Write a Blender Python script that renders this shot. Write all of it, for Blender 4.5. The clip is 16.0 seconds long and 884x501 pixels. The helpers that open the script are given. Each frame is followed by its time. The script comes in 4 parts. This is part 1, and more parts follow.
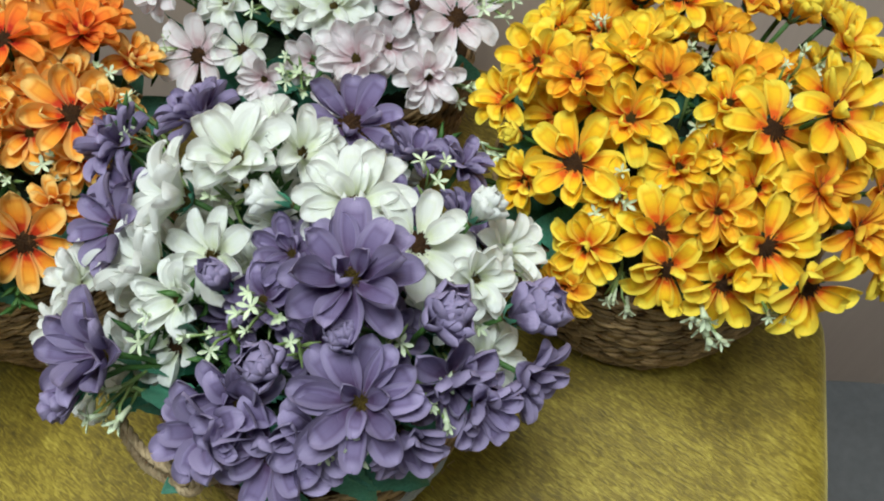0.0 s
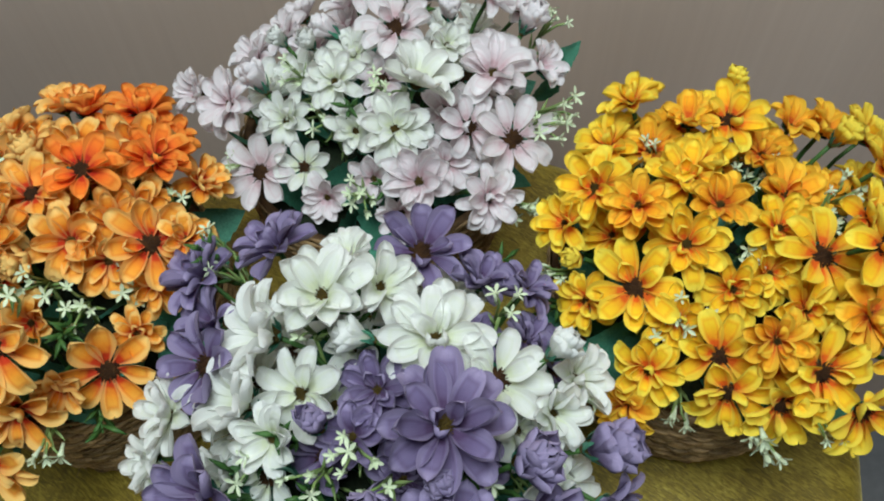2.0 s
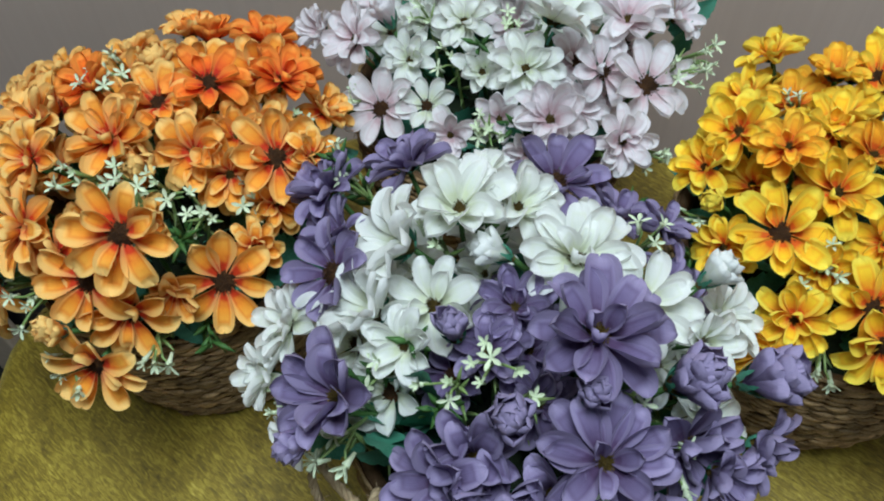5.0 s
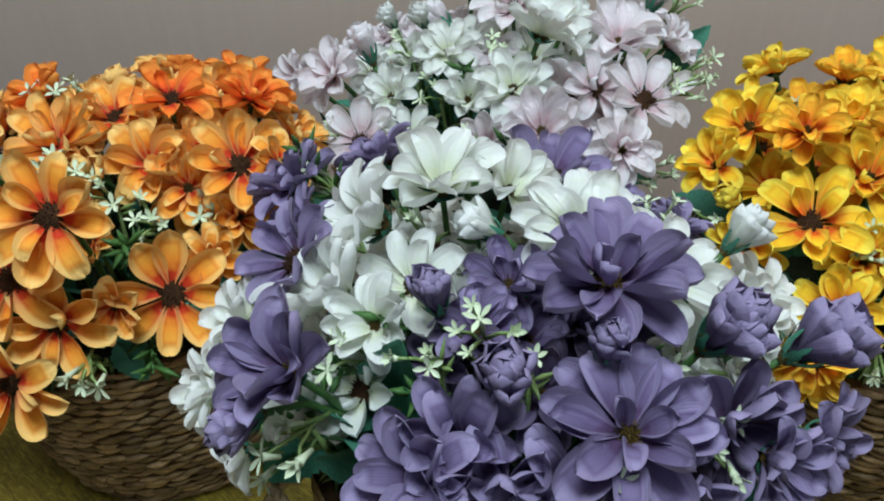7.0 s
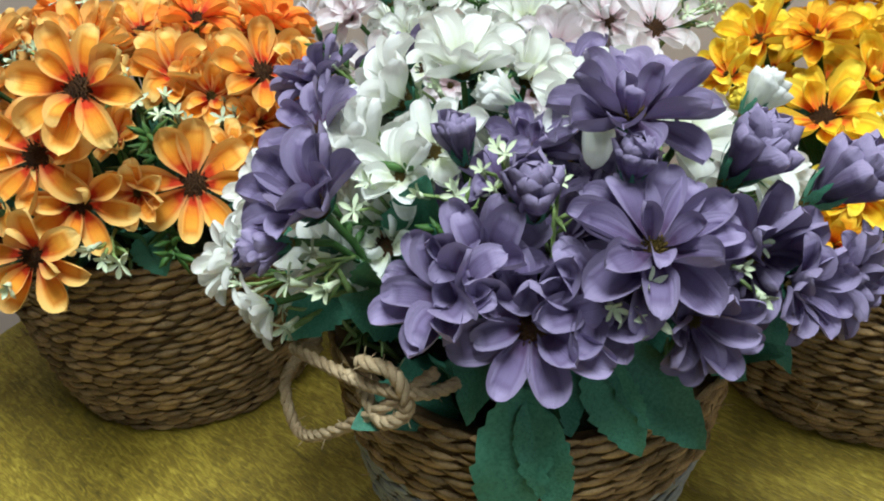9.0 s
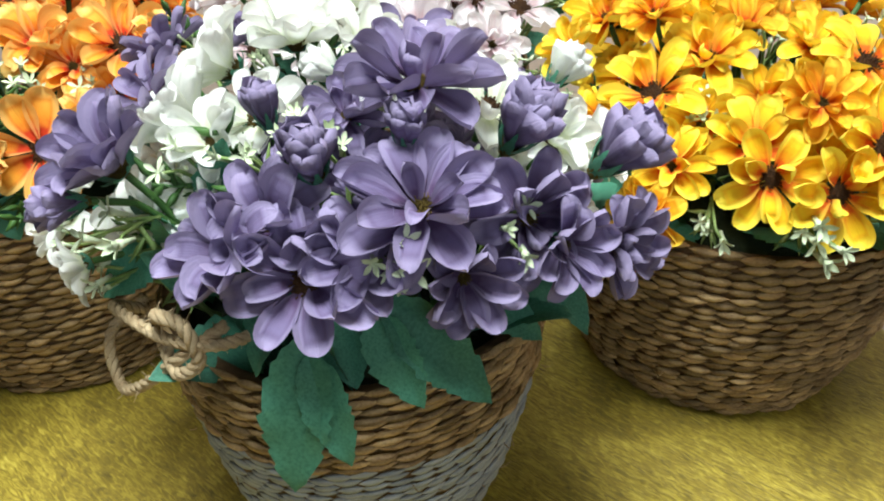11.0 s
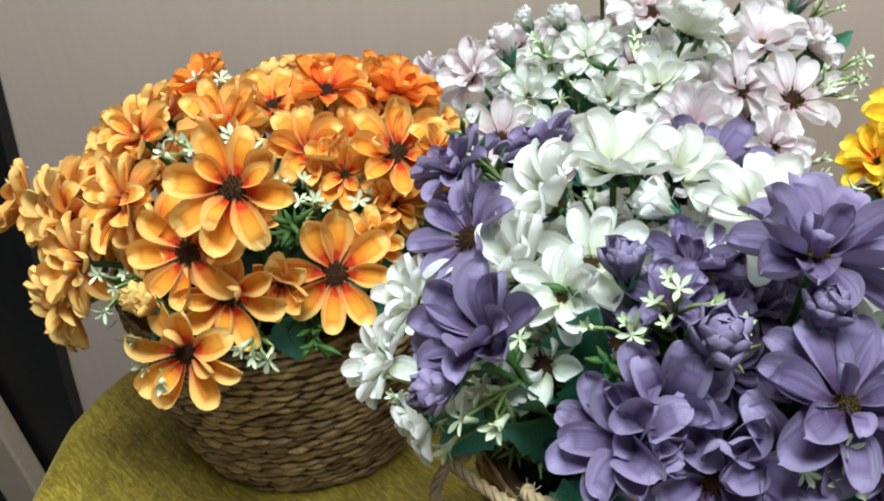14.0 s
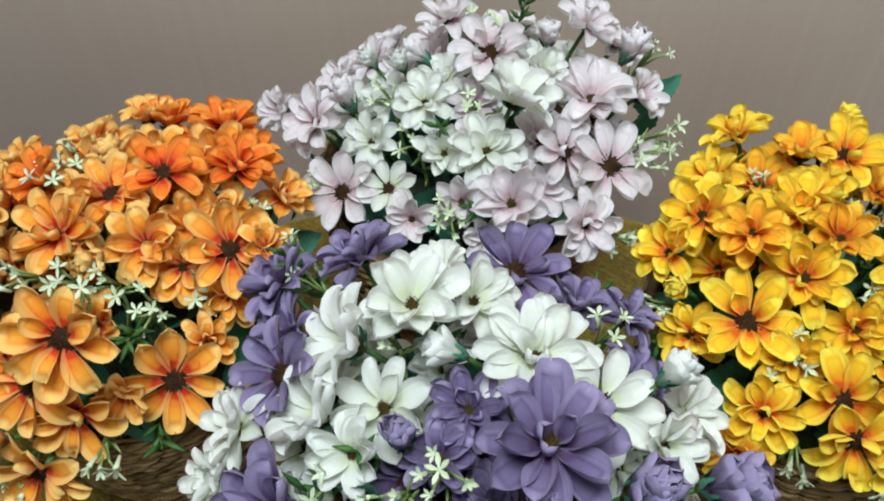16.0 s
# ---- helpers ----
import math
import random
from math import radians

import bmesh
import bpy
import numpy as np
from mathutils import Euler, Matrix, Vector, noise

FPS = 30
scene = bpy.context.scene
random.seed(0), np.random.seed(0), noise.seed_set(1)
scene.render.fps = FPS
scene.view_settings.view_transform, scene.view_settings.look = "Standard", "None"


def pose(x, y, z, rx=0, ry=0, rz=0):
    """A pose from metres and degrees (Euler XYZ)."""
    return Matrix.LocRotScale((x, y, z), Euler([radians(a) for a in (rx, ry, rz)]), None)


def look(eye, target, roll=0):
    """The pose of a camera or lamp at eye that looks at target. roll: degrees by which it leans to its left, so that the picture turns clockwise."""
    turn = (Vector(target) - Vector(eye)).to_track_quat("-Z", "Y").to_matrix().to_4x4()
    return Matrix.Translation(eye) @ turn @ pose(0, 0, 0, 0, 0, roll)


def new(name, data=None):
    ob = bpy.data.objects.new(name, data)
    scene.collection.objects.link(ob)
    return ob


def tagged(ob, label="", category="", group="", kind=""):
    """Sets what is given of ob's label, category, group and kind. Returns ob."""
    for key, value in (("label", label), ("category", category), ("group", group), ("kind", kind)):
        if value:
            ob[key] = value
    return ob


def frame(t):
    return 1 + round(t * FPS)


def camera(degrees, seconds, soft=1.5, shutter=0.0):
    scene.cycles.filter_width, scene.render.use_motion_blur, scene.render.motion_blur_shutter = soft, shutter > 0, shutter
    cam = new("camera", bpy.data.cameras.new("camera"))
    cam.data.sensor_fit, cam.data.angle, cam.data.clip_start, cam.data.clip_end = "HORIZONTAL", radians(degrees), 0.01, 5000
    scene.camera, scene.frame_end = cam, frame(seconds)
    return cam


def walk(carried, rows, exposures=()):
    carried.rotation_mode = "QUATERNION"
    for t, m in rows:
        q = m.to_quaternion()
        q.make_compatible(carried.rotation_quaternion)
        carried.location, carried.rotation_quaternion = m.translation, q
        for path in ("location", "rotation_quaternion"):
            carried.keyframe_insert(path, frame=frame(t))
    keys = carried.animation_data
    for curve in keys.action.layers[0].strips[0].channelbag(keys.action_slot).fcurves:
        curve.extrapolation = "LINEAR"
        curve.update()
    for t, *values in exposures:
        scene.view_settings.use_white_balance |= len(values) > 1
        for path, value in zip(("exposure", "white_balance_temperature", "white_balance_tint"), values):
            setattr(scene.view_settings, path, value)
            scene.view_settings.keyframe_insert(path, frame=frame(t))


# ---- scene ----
cam = camera(55.7, 16.0, 2.0)
PATH = [
    (0, (0.056, 0.162, 0.458), (-0.079, 1.218, -1.235), -3.5),
    (0.5, (0.068, 0.17, 0.466), (-0.034, 1.23, -1.227), -2.4),
    (1, (0.057, 0.179, 0.479), (-0.024, 1.241, -1.214), -1.9),
    (1.5, (0.038, 0.186, 0.489), (-0.048, 1.253, -1.2), -2.1),
    (2, (0.015, 0.193, 0.503), (-0.081, 1.28, -1.173), -2.4),
    (2.5, (-0.004, 0.194, 0.509), (-0.103, 1.316, -1.143), -1.9),
    (3, (-0.022, 0.187, 0.508), (-0.124, 1.332, -1.129), -1.2),
    (3.5, (-0.03, 0.179, 0.507), (-0.145, 1.335, -1.122), -0.9),
    (4, (-0.038, 0.169, 0.498), (-0.151, 1.326, -1.13), -0.0),
    (4.5, (-0.038, 0.157, 0.479), (-0.159, 1.336, -1.132), 0.5),
    (5, (-0.03, 0.149, 0.455), (-0.204, 1.341, -1.142), -1.1),
    (5.2, (-0.029, 0.146, 0.446), (-0.209, 1.375, -1.122), -1.2),
    (7.5, (-0.019, 0.113, 0.337), (-0.245, 1.72, -0.832), -2.4),
    (8, (-0.027, 0.103, 0.32), (-0.257, 1.749, -0.793), -2.5),
    (10.3, (0.001, 0.054, 0.302), (-0.206, 1.678, -0.848), -0.2),
    (10.5, (0.01, 0.058, 0.303), (-0.198, 1.684, -0.844), -0.2),
    (11, (0.04, 0.068, 0.304), (-0.162, 1.692, -0.846), -0.7),
    (11.5, (0.06, 0.079, 0.308), (-0.071, 1.702, -0.854), -0.4),
    (12, (0.065, 0.081, 0.304), (-0.06, 1.705, -0.856), -1.7),
    (12.5, (0.04, 0.073, 0.295), (-0.092, 1.701, -0.86), -2.3),
    (13, (-0.007, 0.073, 0.304), (-0.186, 1.693, -0.854), -2.8),
    (13.5, (-0.049, 0.079, 0.321), (-0.336, 1.677, -0.847), -3.0),
    (14, (-0.064, 0.1, 0.344), (-0.397, 1.685, -0.831), -3.0),
    (14.5, (-0.051, 0.124, 0.365), (-0.37, 1.688, -0.841), -2.2),
    (15, (-0.035, 0.143, 0.389), (-0.304, 1.559, -0.998), -2.0),
    (15.5, (-0.019, 0.16, 0.424), (-0.272, 1.457, -1.078), -3.4),
    (16, (-0.012, 0.176, 0.461), (-0.202, 1.443, -1.075), -2.2),
]
# the clip's camera brightens its picture as it comes down to the baskets, and drifts in its white balance
EXPOSURES = [(0, -0.56, 6200, 9), (2.5, -0.81, 5950, 9), (5, -0.74, 5650, 9), (8, -0.62, 5790, 9), (10.3, 0.32, 6300, 10), (11, 0.32, 6300, 10), (12.5, 0.31, 6250, 10), (13, 0.34, 6200, 10), (14, -0.09, 6050, 10), (14.5, -0.41, 6050, 10), (16, -0.57, 6000, 10)]
walk(cam, [(t, look(eye, target, roll)) for t, eye, target, roll in PATH], EXPOSURES)

# ---- light ----
world = bpy.data.worlds.new("room_light")
scene.world = world
world.use_nodes = True
bg = world.node_tree.nodes["Background"]
bg.inputs["Color"].default_value = (0.86, 0.93, 1.0, 1)
bg.inputs["Strength"].default_value = 0.15


def area_lamp(name, eye, target, sx, sy, watts, colour):
    data = bpy.data.lights.new(name, "AREA")
    data.shape, data.size, data.size_y, data.energy, data.color = "RECTANGLE", sx, sy, watts, colour
    ob = new(name, data)
    ob.matrix_world = look(eye, target)
    return ob


# unseen overhead key lamp, placed to suit the shadows and falloff
area_lamp("ceiling_panel", (-0.05, 0.19, 1.26), (-0.02, 0.42, 0.1), 0.52, 0.42, 24.0, (0.925, 1.0, 0.97))
# weak fill lamp added from the front right to brighten the basket fronts
area_lamp("window_light", (0.50, -0.95, 0.80), (0.0, 0.35, 0.1), 0.7, 0.6, 4.0, (0.84, 0.95, 1.0))


# ---- materials ----
def material(name):
    mat = bpy.data.materials.new(name)
    mat.use_nodes = True
    nt = mat.node_tree
    return mat, nt, nt.nodes["Principled BSDF"]


def node(nt, kind, **values):
    n = nt.nodes.new(kind)
    for key, value in values.items():
        if key in n.inputs:
            n.inputs[key].default_value = value
    return n


def math_node(nt, op, a, b=None, clamp=False):
    n = nt.nodes.new("ShaderNodeMath")
    n.operation, n.use_clamp = op, clamp
    for i, v in enumerate((a, b)):
        if v is None:
            continue
        if isinstance(v, (int, float)):
            n.inputs[i].default_value = v
        else:
            nt.links.new(v, n.inputs[i])
    return n.outputs[0]


def scaled(nt, value, factor, shift):
    return math_node(nt, "ADD", math_node(nt, "MULTIPLY", value, factor), shift)


def ramp(nt, fac, stops):
    n = nt.nodes.new("ShaderNodeValToRGB")
    while len(n.color_ramp.elements) < len(stops):
        n.color_ramp.elements.new(0.5)
    for el, (at, colour) in zip(n.color_ramp.elements, stops):
        el.position, el.color = at, (*colour, 1)
    nt.links.new(fac, n.inputs[0])
    return n.outputs[0]


def mix(nt, fac, a, b, mode="MIX"):
    n = nt.nodes.new("ShaderNodeMix")
    n.data_type, n.blend_type = "RGBA", mode
    for socket, v in ((n.inputs[0], fac), (n.inputs[6], a), (n.inputs[7], b)):
        if isinstance(v, (int, float)):
            socket.default_value = v
        elif isinstance(v, tuple):
            socket.default_value = (*v, 1)
        else:
            nt.links.new(v, socket)
    return n.outputs[2]


def bump(nt, bsdf, height, strength, distance):
    n = node(nt, "ShaderNodeBump", Strength=strength, Distance=distance)
    nt.links.new(height, n.inputs["Height"])
    nt.links.new(n.outputs[0], bsdf.inputs["Normal"])


def petal_material(name, base, middle, tip, edge, vary=0.14, through_light=0.17):
    """Printed cloth petal: the dye runs from the throat (v = 0) to the tip, with a pressed rim and fine veins."""
    mat, nt, bsdf = material(name)
    uv = nt.nodes.new("ShaderNodeUVMap")
    split = nt.nodes.new("ShaderNodeSeparateXYZ")
    nt.links.new(uv.outputs[0], split.inputs[0])
    u = math_node(nt, "ABSOLUTE", scaled(nt, split.outputs[0], 2.0, -1.0))
    v = split.outputs[1]
    info = nt.nodes.new("ShaderNodeObjectInfo")
    wob = node(nt, "ShaderNodeTexNoise", Scale=5.0, Detail=3.0)
    coords = nt.nodes.new("ShaderNodeTexCoord")
    nt.links.new(coords.outputs["Object"], wob.inputs["Vector"])
    vv = math_node(nt, "ADD", v, math_node(nt, "MULTIPLY", math_node(nt, "SUBTRACT", wob.outputs[0], 0.5), 0.3))
    colour = ramp(nt, vv, [(0.22, base), (0.46, middle), (0.85, tip)])
    # pale pressed rim round the petal
    far = math_node(nt, "MULTIPLY", math_node(nt, "SUBTRACT", v, 0.5), 2.0)
    ring = math_node(nt, "MAXIMUM", u, far)
    rim = nt.nodes.new("ShaderNodeMapRange")
    rim.inputs[1].default_value, rim.inputs[2].default_value = 0.52, 0.80
    nt.links.new(ring, rim.inputs[0])
    keep = math_node(nt, "MULTIPLY", rim.outputs[0], scaled(nt, v, 0.6, 0.32))
    colour = mix(nt, keep, colour, edge)
    line = math_node(nt, "SUBTRACT", 1.0, math_node(nt, "MULTIPLY", math_node(nt, "ABSOLUTE", math_node(nt, "SUBTRACT", ring, 0.52)), 7.0), True)
    colour = mix(nt, math_node(nt, "MULTIPLY", line, 0.28), colour, base)
    # veins along the petal
    vein = nt.nodes.new("ShaderNodeTexNoise")
    stretch = nt.nodes.new("ShaderNodeMapping")
    stretch.inputs["Scale"].default_value = (22.0, 1.6, 1.0)
    nt.links.new(uv.outputs[0], stretch.inputs[0])
    nt.links.new(stretch.outputs[0], vein.inputs["Vector"])
    vein.inputs["Scale"].default_value, vein.inputs["Detail"].default_value = 1.0, 3.0
    colour = mix(nt, 0.07, colour, ramp(nt, vein.outputs[0], [(0.35, (0.35, 0.35, 0.35)), (0.65, (1, 1, 1))]), "MULTIPLY")
    hsv = nt.nodes.new("ShaderNodeHueSaturation")
    lift = scaled(nt, info.outputs["Random"], 2 * vary, 1.0 - vary)
    nt.links.new(lift, hsv.inputs["Value"])
    nt.links.new(colour, hsv.inputs["Color"])
    nt.links.new(hsv.outputs[0], bsdf.inputs["Base Color"])
    bsdf.inputs["Roughness"].default_value = 0.72
    bsdf.inputs["Specular IOR Level"].default_value = 0.22
    bsdf.inputs["Sheen Weight"].default_value = 0.03
    weave = node(nt, "ShaderNodeTexNoise", Scale=14.0, Detail=4.0)
    nt.links.new(coords.outputs["Object"], weave.inputs["Vector"])
    groove = nt.nodes.new("ShaderNodeMapRange")
    groove.inputs[1].default_value, groove.inputs[2].default_value = 0.55, 0.72
    nt.links.new(ring, groove.inputs[0])
    high = math_node(nt, "ADD", math_node(nt, "MULTIPLY", vein.outputs[0], 0.7), math_node(nt, "MULTIPLY", weave.outputs[0], 0.35))
    high = math_node(nt, "ADD", high, math_node(nt, "MULTIPLY", groove.outputs[0], 1.2))
    bump(nt, bsdf, high, 0.38, 0.0014)
    # thin cloth lets some light through
    thin = nt.nodes.new("ShaderNodeBsdfTranslucent")
    nt.links.new(hsv.outputs[0], thin.inputs[0])
    both = nt.nodes.new("ShaderNodeMixShader")
    both.inputs[0].default_value = through_light
    nt.links.new(bsdf.outputs[0], both.inputs[1])
    nt.links.new(thin.outputs[0], both.inputs[2])
    nt.links.new(both.outputs[0], nt.nodes["Material Output"].inputs[0])
    return mat


PETALS = {
    "purple": petal_material("purple_petal_cloth", (0.088, 0.050, 0.118), (0.162, 0.122, 0.238), (0.212, 0.170, 0.308), (0.34, 0.285, 0.45)),
    "white": petal_material("white_petal_cloth", (0.78, 0.82, 0.60), (0.86, 0.88, 0.81), (0.89, 0.90, 0.85), (0.91, 0.915, 0.88), 0.03, 0.34),
    "pink": petal_material("pale_pink_petal_cloth", (0.70, 0.50, 0.53), (0.87, 0.79, 0.805), (0.89, 0.835, 0.845), (0.91, 0.87, 0.88), 0.04, 0.34),
    "orange": petal_material("orange_petal_cloth", (0.62, 0.045, 0.008), (0.90, 0.33, 0.024), (0.93, 0.46, 0.060), (0.95, 0.64, 0.21), 0.08),
    "red_orange": petal_material("red_orange_petal_cloth", (0.55, 0.03, 0.008), (0.84, 0.16, 0.015), (0.90, 0.26, 0.02), (0.93, 0.37, 0.06), 0.1),
    "yellow": petal_material("yellow_petal_cloth", (0.78, 0.13, 0.008), (0.93, 0.52, 0.012), (0.95, 0.66, 0.018), (0.96, 0.77, 0.08), 0.08),
    "amber": petal_material("amber_petal_cloth", (0.68, 0.12, 0.01), (0.90, 0.38, 0.012), (0.93, 0.51, 0.016), (0.95, 0.62, 0.05), 0.1),
}


def mottled(name, a, b, scale, rough, bumpiness=0.3, distance=0.001, spec=0.3, random_lift=0.0, coords_kind="Object"):
    mat, nt, bsdf = material(name)
    coords = nt.nodes.new("ShaderNodeTexCoord")
    big = node(nt, "ShaderNodeTexNoise", Scale=scale, Detail=4.0)
    small = node(nt, "ShaderNodeTexNoise", Scale=scale * 9, Detail=3.0)
    for n in (big, small):
        nt.links.new(coords.outputs[coords_kind], n.inputs["Vector"])
    both = math_node(nt, "ADD", math_node(nt, "MULTIPLY", big.outputs[0], 0.65), math_node(nt, "MULTIPLY", small.outputs[0], 0.35))
    colour = ramp(nt, both, [(0.32, a), (0.68, b)])
    if random_lift:
        info = nt.nodes.new("ShaderNodeObjectInfo")
        geo = nt.nodes.new("ShaderNodeNewGeometry")
        pick = math_node(nt, "FRACT", math_node(nt, "ADD", info.outputs["Random"], geo.outputs["Random Per Island"]))
        lift = scaled(nt, pick, 2 * random_lift, 1.0 - random_lift)
        hsv = nt.nodes.new("ShaderNodeHueSaturation")
        nt.links.new(lift, hsv.inputs["Value"])
        nt.links.new(colour, hsv.inputs["Color"])
        colour = hsv.outputs[0]
    nt.links.new(colour, bsdf.inputs["Base Color"])
    bsdf.inputs["Roughness"].default_value = rough
    bsdf.inputs["Specular IOR Level"].default_value = spec
    bump(nt, bsdf, both, bumpiness, distance)
    return mat


LEAF = mottled("dark_green_leaf_cloth", (0.034, 0.145, 0.090), (0.088, 0.285, 0.185), 40, 0.6, 0.4, 0.0006, 0.3, 0.25)
STEM = mottled("green_stem_plastic", (0.03, 0.085, 0.02), (0.07, 0.16, 0.035), 60, 0.5, 0.2, 0.0004)
SPRIG = mottled("pale_green_plastic", (0.12, 0.21, 0.05), (0.30, 0.40, 0.14), 90, 0.45, 0.2, 0.0004, 0.4)
BLOSSOM = mottled("white_filler_blossom", (0.44, 0.54, 0.28), (0.74, 0.79, 0.62), 120, 0.55, 0.2, 0.0004, 0.35, 0.08)
DISC = mottled("brown_flower_disc", (0.035, 0.014, 0.006), (0.15, 0.065, 0.018), 6, 0.8, 0.9, 0.01)
GOLD_DISC = mottled("olive_flower_disc", (0.06, 0.035, 0.006), (0.24, 0.16, 0.025), 6, 0.8, 0.9, 0.01)
FILLING = mottled("dark_green_fill", (0.008, 0.014, 0.008), (0.03, 0.045, 0.02), 60, 0.9, 0.8, 0.003)
GRASS = mottled("dried_seagrass", (0.155, 0.088, 0.036), (0.48, 0.325, 0.152), 110, 0.62, 0.6, 0.0008, 0.3, 0.42)
# darker copy of the seagrass: shade between the plaits put into the core's colour
GRASS_SHADE = mottled("seagrass_shadow_core", (0.06, 0.035, 0.015), (0.16, 0.09, 0.04), 90, 0.8, 0.6, 0.001)
GREY = mottled("grey_painted_seagrass", (0.28, 0.30, 0.318), (0.40, 0.428, 0.45), 80, 0.6, 0.5, 0.0008, 0.3, 0.14)
JUTE = mottled("jute_rope", (0.29, 0.20, 0.105), (0.57, 0.44, 0.265), 160, 0.85, 0.9, 0.001, 0.2, 0.12)
FLOOR = mottled("grey_floor", (0.17, 0.175, 0.18), (0.24, 0.245, 0.25), 9, 0.5, 0.2, 0.001)
CEIL = mottled("white_ceiling_paint", (0.74, 0.73, 0.70), (0.8, 0.79, 0.76), 4, 0.8, 0.1)
BLACK = mottled("black_lacquer", (0.006, 0.006, 0.007), (0.014, 0.013, 0.013), 8, 0.4, 0.1)
PALE_WOOD = mottled("pale_beige_wood", (0.42, 0.33, 0.23), (0.52, 0.42, 0.31), 14, 0.5, 0.2)


def velvet():
    """Crushed gold velvet: short streaks of pile that lie different ways."""
    mat, nt, bsdf = material("gold_crushed_velvet")
    coords = nt.nodes.new("ShaderNodeTexCoord")
    turn = nt.nodes.new("ShaderNodeMapping")
    turn.inputs["Scale"].default_value = (110, 520, 80)
    lie = nt.nodes.new("ShaderNodeMapping")
    lie.inputs["Rotation"].default_value = (0, 0, 0.6)
    nt.links.new(coords.outputs["Object"], lie.inputs[0])
    nt.links.new(lie.outputs[0], turn.inputs[0])
    streak = node(nt, "ShaderNodeTexNoise", Scale=1.0, Detail=4.0, Distortion=1.6)
    nt.links.new(turn.outputs[0], streak.inputs["Vector"])
    turn2 = nt.nodes.new("ShaderNodeMapping")
    turn2.inputs["Rotation"].default_value = (0, 0, 0.25)
    turn2.inputs["Scale"].default_value = (160, 60, 80)
    nt.links.new(coords.outputs["Object"], turn2.inputs[0])
    cross = node(nt, "ShaderNodeTexNoise", Scale=1.0, Detail=3.0, Distortion=1.2)
    nt.links.new(turn2.outputs[0], cross.inputs["Vector"])
    patch = node(nt, "ShaderNodeTexNoise", Scale=16.0, Detail=6.0, Distortion=1.2)
    nt.links.new(coords.outputs["Object"], patch.inputs["Vector"])
    fine = math_node(nt, "ADD", math_node(nt, "MULTIPLY", streak.outputs[0], 0.52), math_node(nt, "MULTIPLY", cross.outputs[0], 0.14))
    allof = math_node(nt, "ADD", fine, math_node(nt, "MULTIPLY", patch.outputs[0], 0.34))
    colour = ramp(nt, allof, [(0.36, (0.105, 0.070, 0.004)), (0.49, (0.245, 0.172, 0.011)), (0.60, (0.445, 0.335, 0.035)), (0.70, (0.63, 0.50, 0.09))])
    nt.links.new(colour, bsdf.inputs["Base Color"])
    bsdf.inputs["Roughness"].default_value = 0.55
    bsdf.inputs["Sheen Weight"].default_value = 0.55
    bsdf.inputs["Sheen Roughness"].default_value = 0.5
    bsdf.inputs["Sheen Tint"].default_value = (0.8, 0.68, 0.25, 1)
    bump(nt, bsdf, allof, 0.5, 0.002)
    return mat


VELVET = velvet()


def wall_covering():
    """Beige vinyl wall covering with a faint upright grain and soft blotches."""
    mat, nt, bsdf = material("beige_wall_covering")
    coords = nt.nodes.new("ShaderNodeTexCoord")
    tall = nt.nodes.new("ShaderNodeMapping")
    tall.inputs["Scale"].default_value = (150, 150, 2.2)
    nt.links.new(coords.outputs["Object"], tall.inputs[0])
    grain = node(nt, "ShaderNodeTexNoise", Scale=1.0, Detail=4.0, Distortion=0.4)
    nt.links.new(tall.outputs[0], grain.inputs["Vector"])
    broad = nt.nodes.new("ShaderNodeMapping")
    broad.inputs["Scale"].default_value = (9, 9, 0.8)
    nt.links.new(coords.outputs["Object"], broad.inputs[0])
    band = node(nt, "ShaderNodeTexNoise", Scale=1.0, Detail=3.0)
    nt.links.new(broad.outputs[0], band.inputs["Vector"])
    both = math_node(nt, "ADD", math_node(nt, "MULTIPLY", grain.outputs[0], 0.55), math_node(nt, "MULTIPLY", band.outputs[0], 0.45))
    nt.links.new(ramp(nt, both, [(0.30, (0.635, 0.495, 0.405)), (0.70, (0.685, 0.545, 0.45))]), bsdf.inputs["Base Color"])
    bsdf.inputs["Roughness"].default_value = 0.55
    bsdf.inputs["Specular IOR Level"].default_value = 0.3
    bump(nt, bsdf, grain.outputs[0], 0.06, 0.0004)
    return mat


WALL = wall_covering()


# ---- mesh helpers ----
def mesh_of(name, verts, faces, mat, uvs=None, smooth=True):
    me = bpy.data.meshes.new(name)
    me.from_pydata([tuple(v) for v in verts], [], faces)
    if uvs is not None:
        layer = me.uv_layers.new(name="UVMap")
        for loop in me.loops:
            layer.data[loop.index].uv = uvs[loop.vertex_index]
    me.materials.append(mat)
    if smooth:
        for p in me.polygons:
            p.use_smooth = True
    me.update()
    return me


def child(name, me, parent, m=None, label=""):
    ob = new(name, me)
    ob.parent = parent
    if m is not None:
        ob.matrix_basis = m
    return tagged(ob, label)


def grid(fn, nu, nv, wrap=False):
    """Vertices and quads of a sheet fn(u, v), u and v from 0 to 1."""
    cols = nu if wrap else nu + 1
    verts = [fn(i / nu, j / nv) for j in range(nv + 1) for i in range(cols)]
    uvs = [(i / nu, j / nv) for j in range(nv + 1) for i in range(cols)]
    faces = [(j * cols + i, j * cols + (i + 1) % cols, (j + 1) * cols + (i + 1) % cols, (j + 1) * cols + i)
             for j in range(nv) for i in range(nu)]
    return verts, faces, uvs


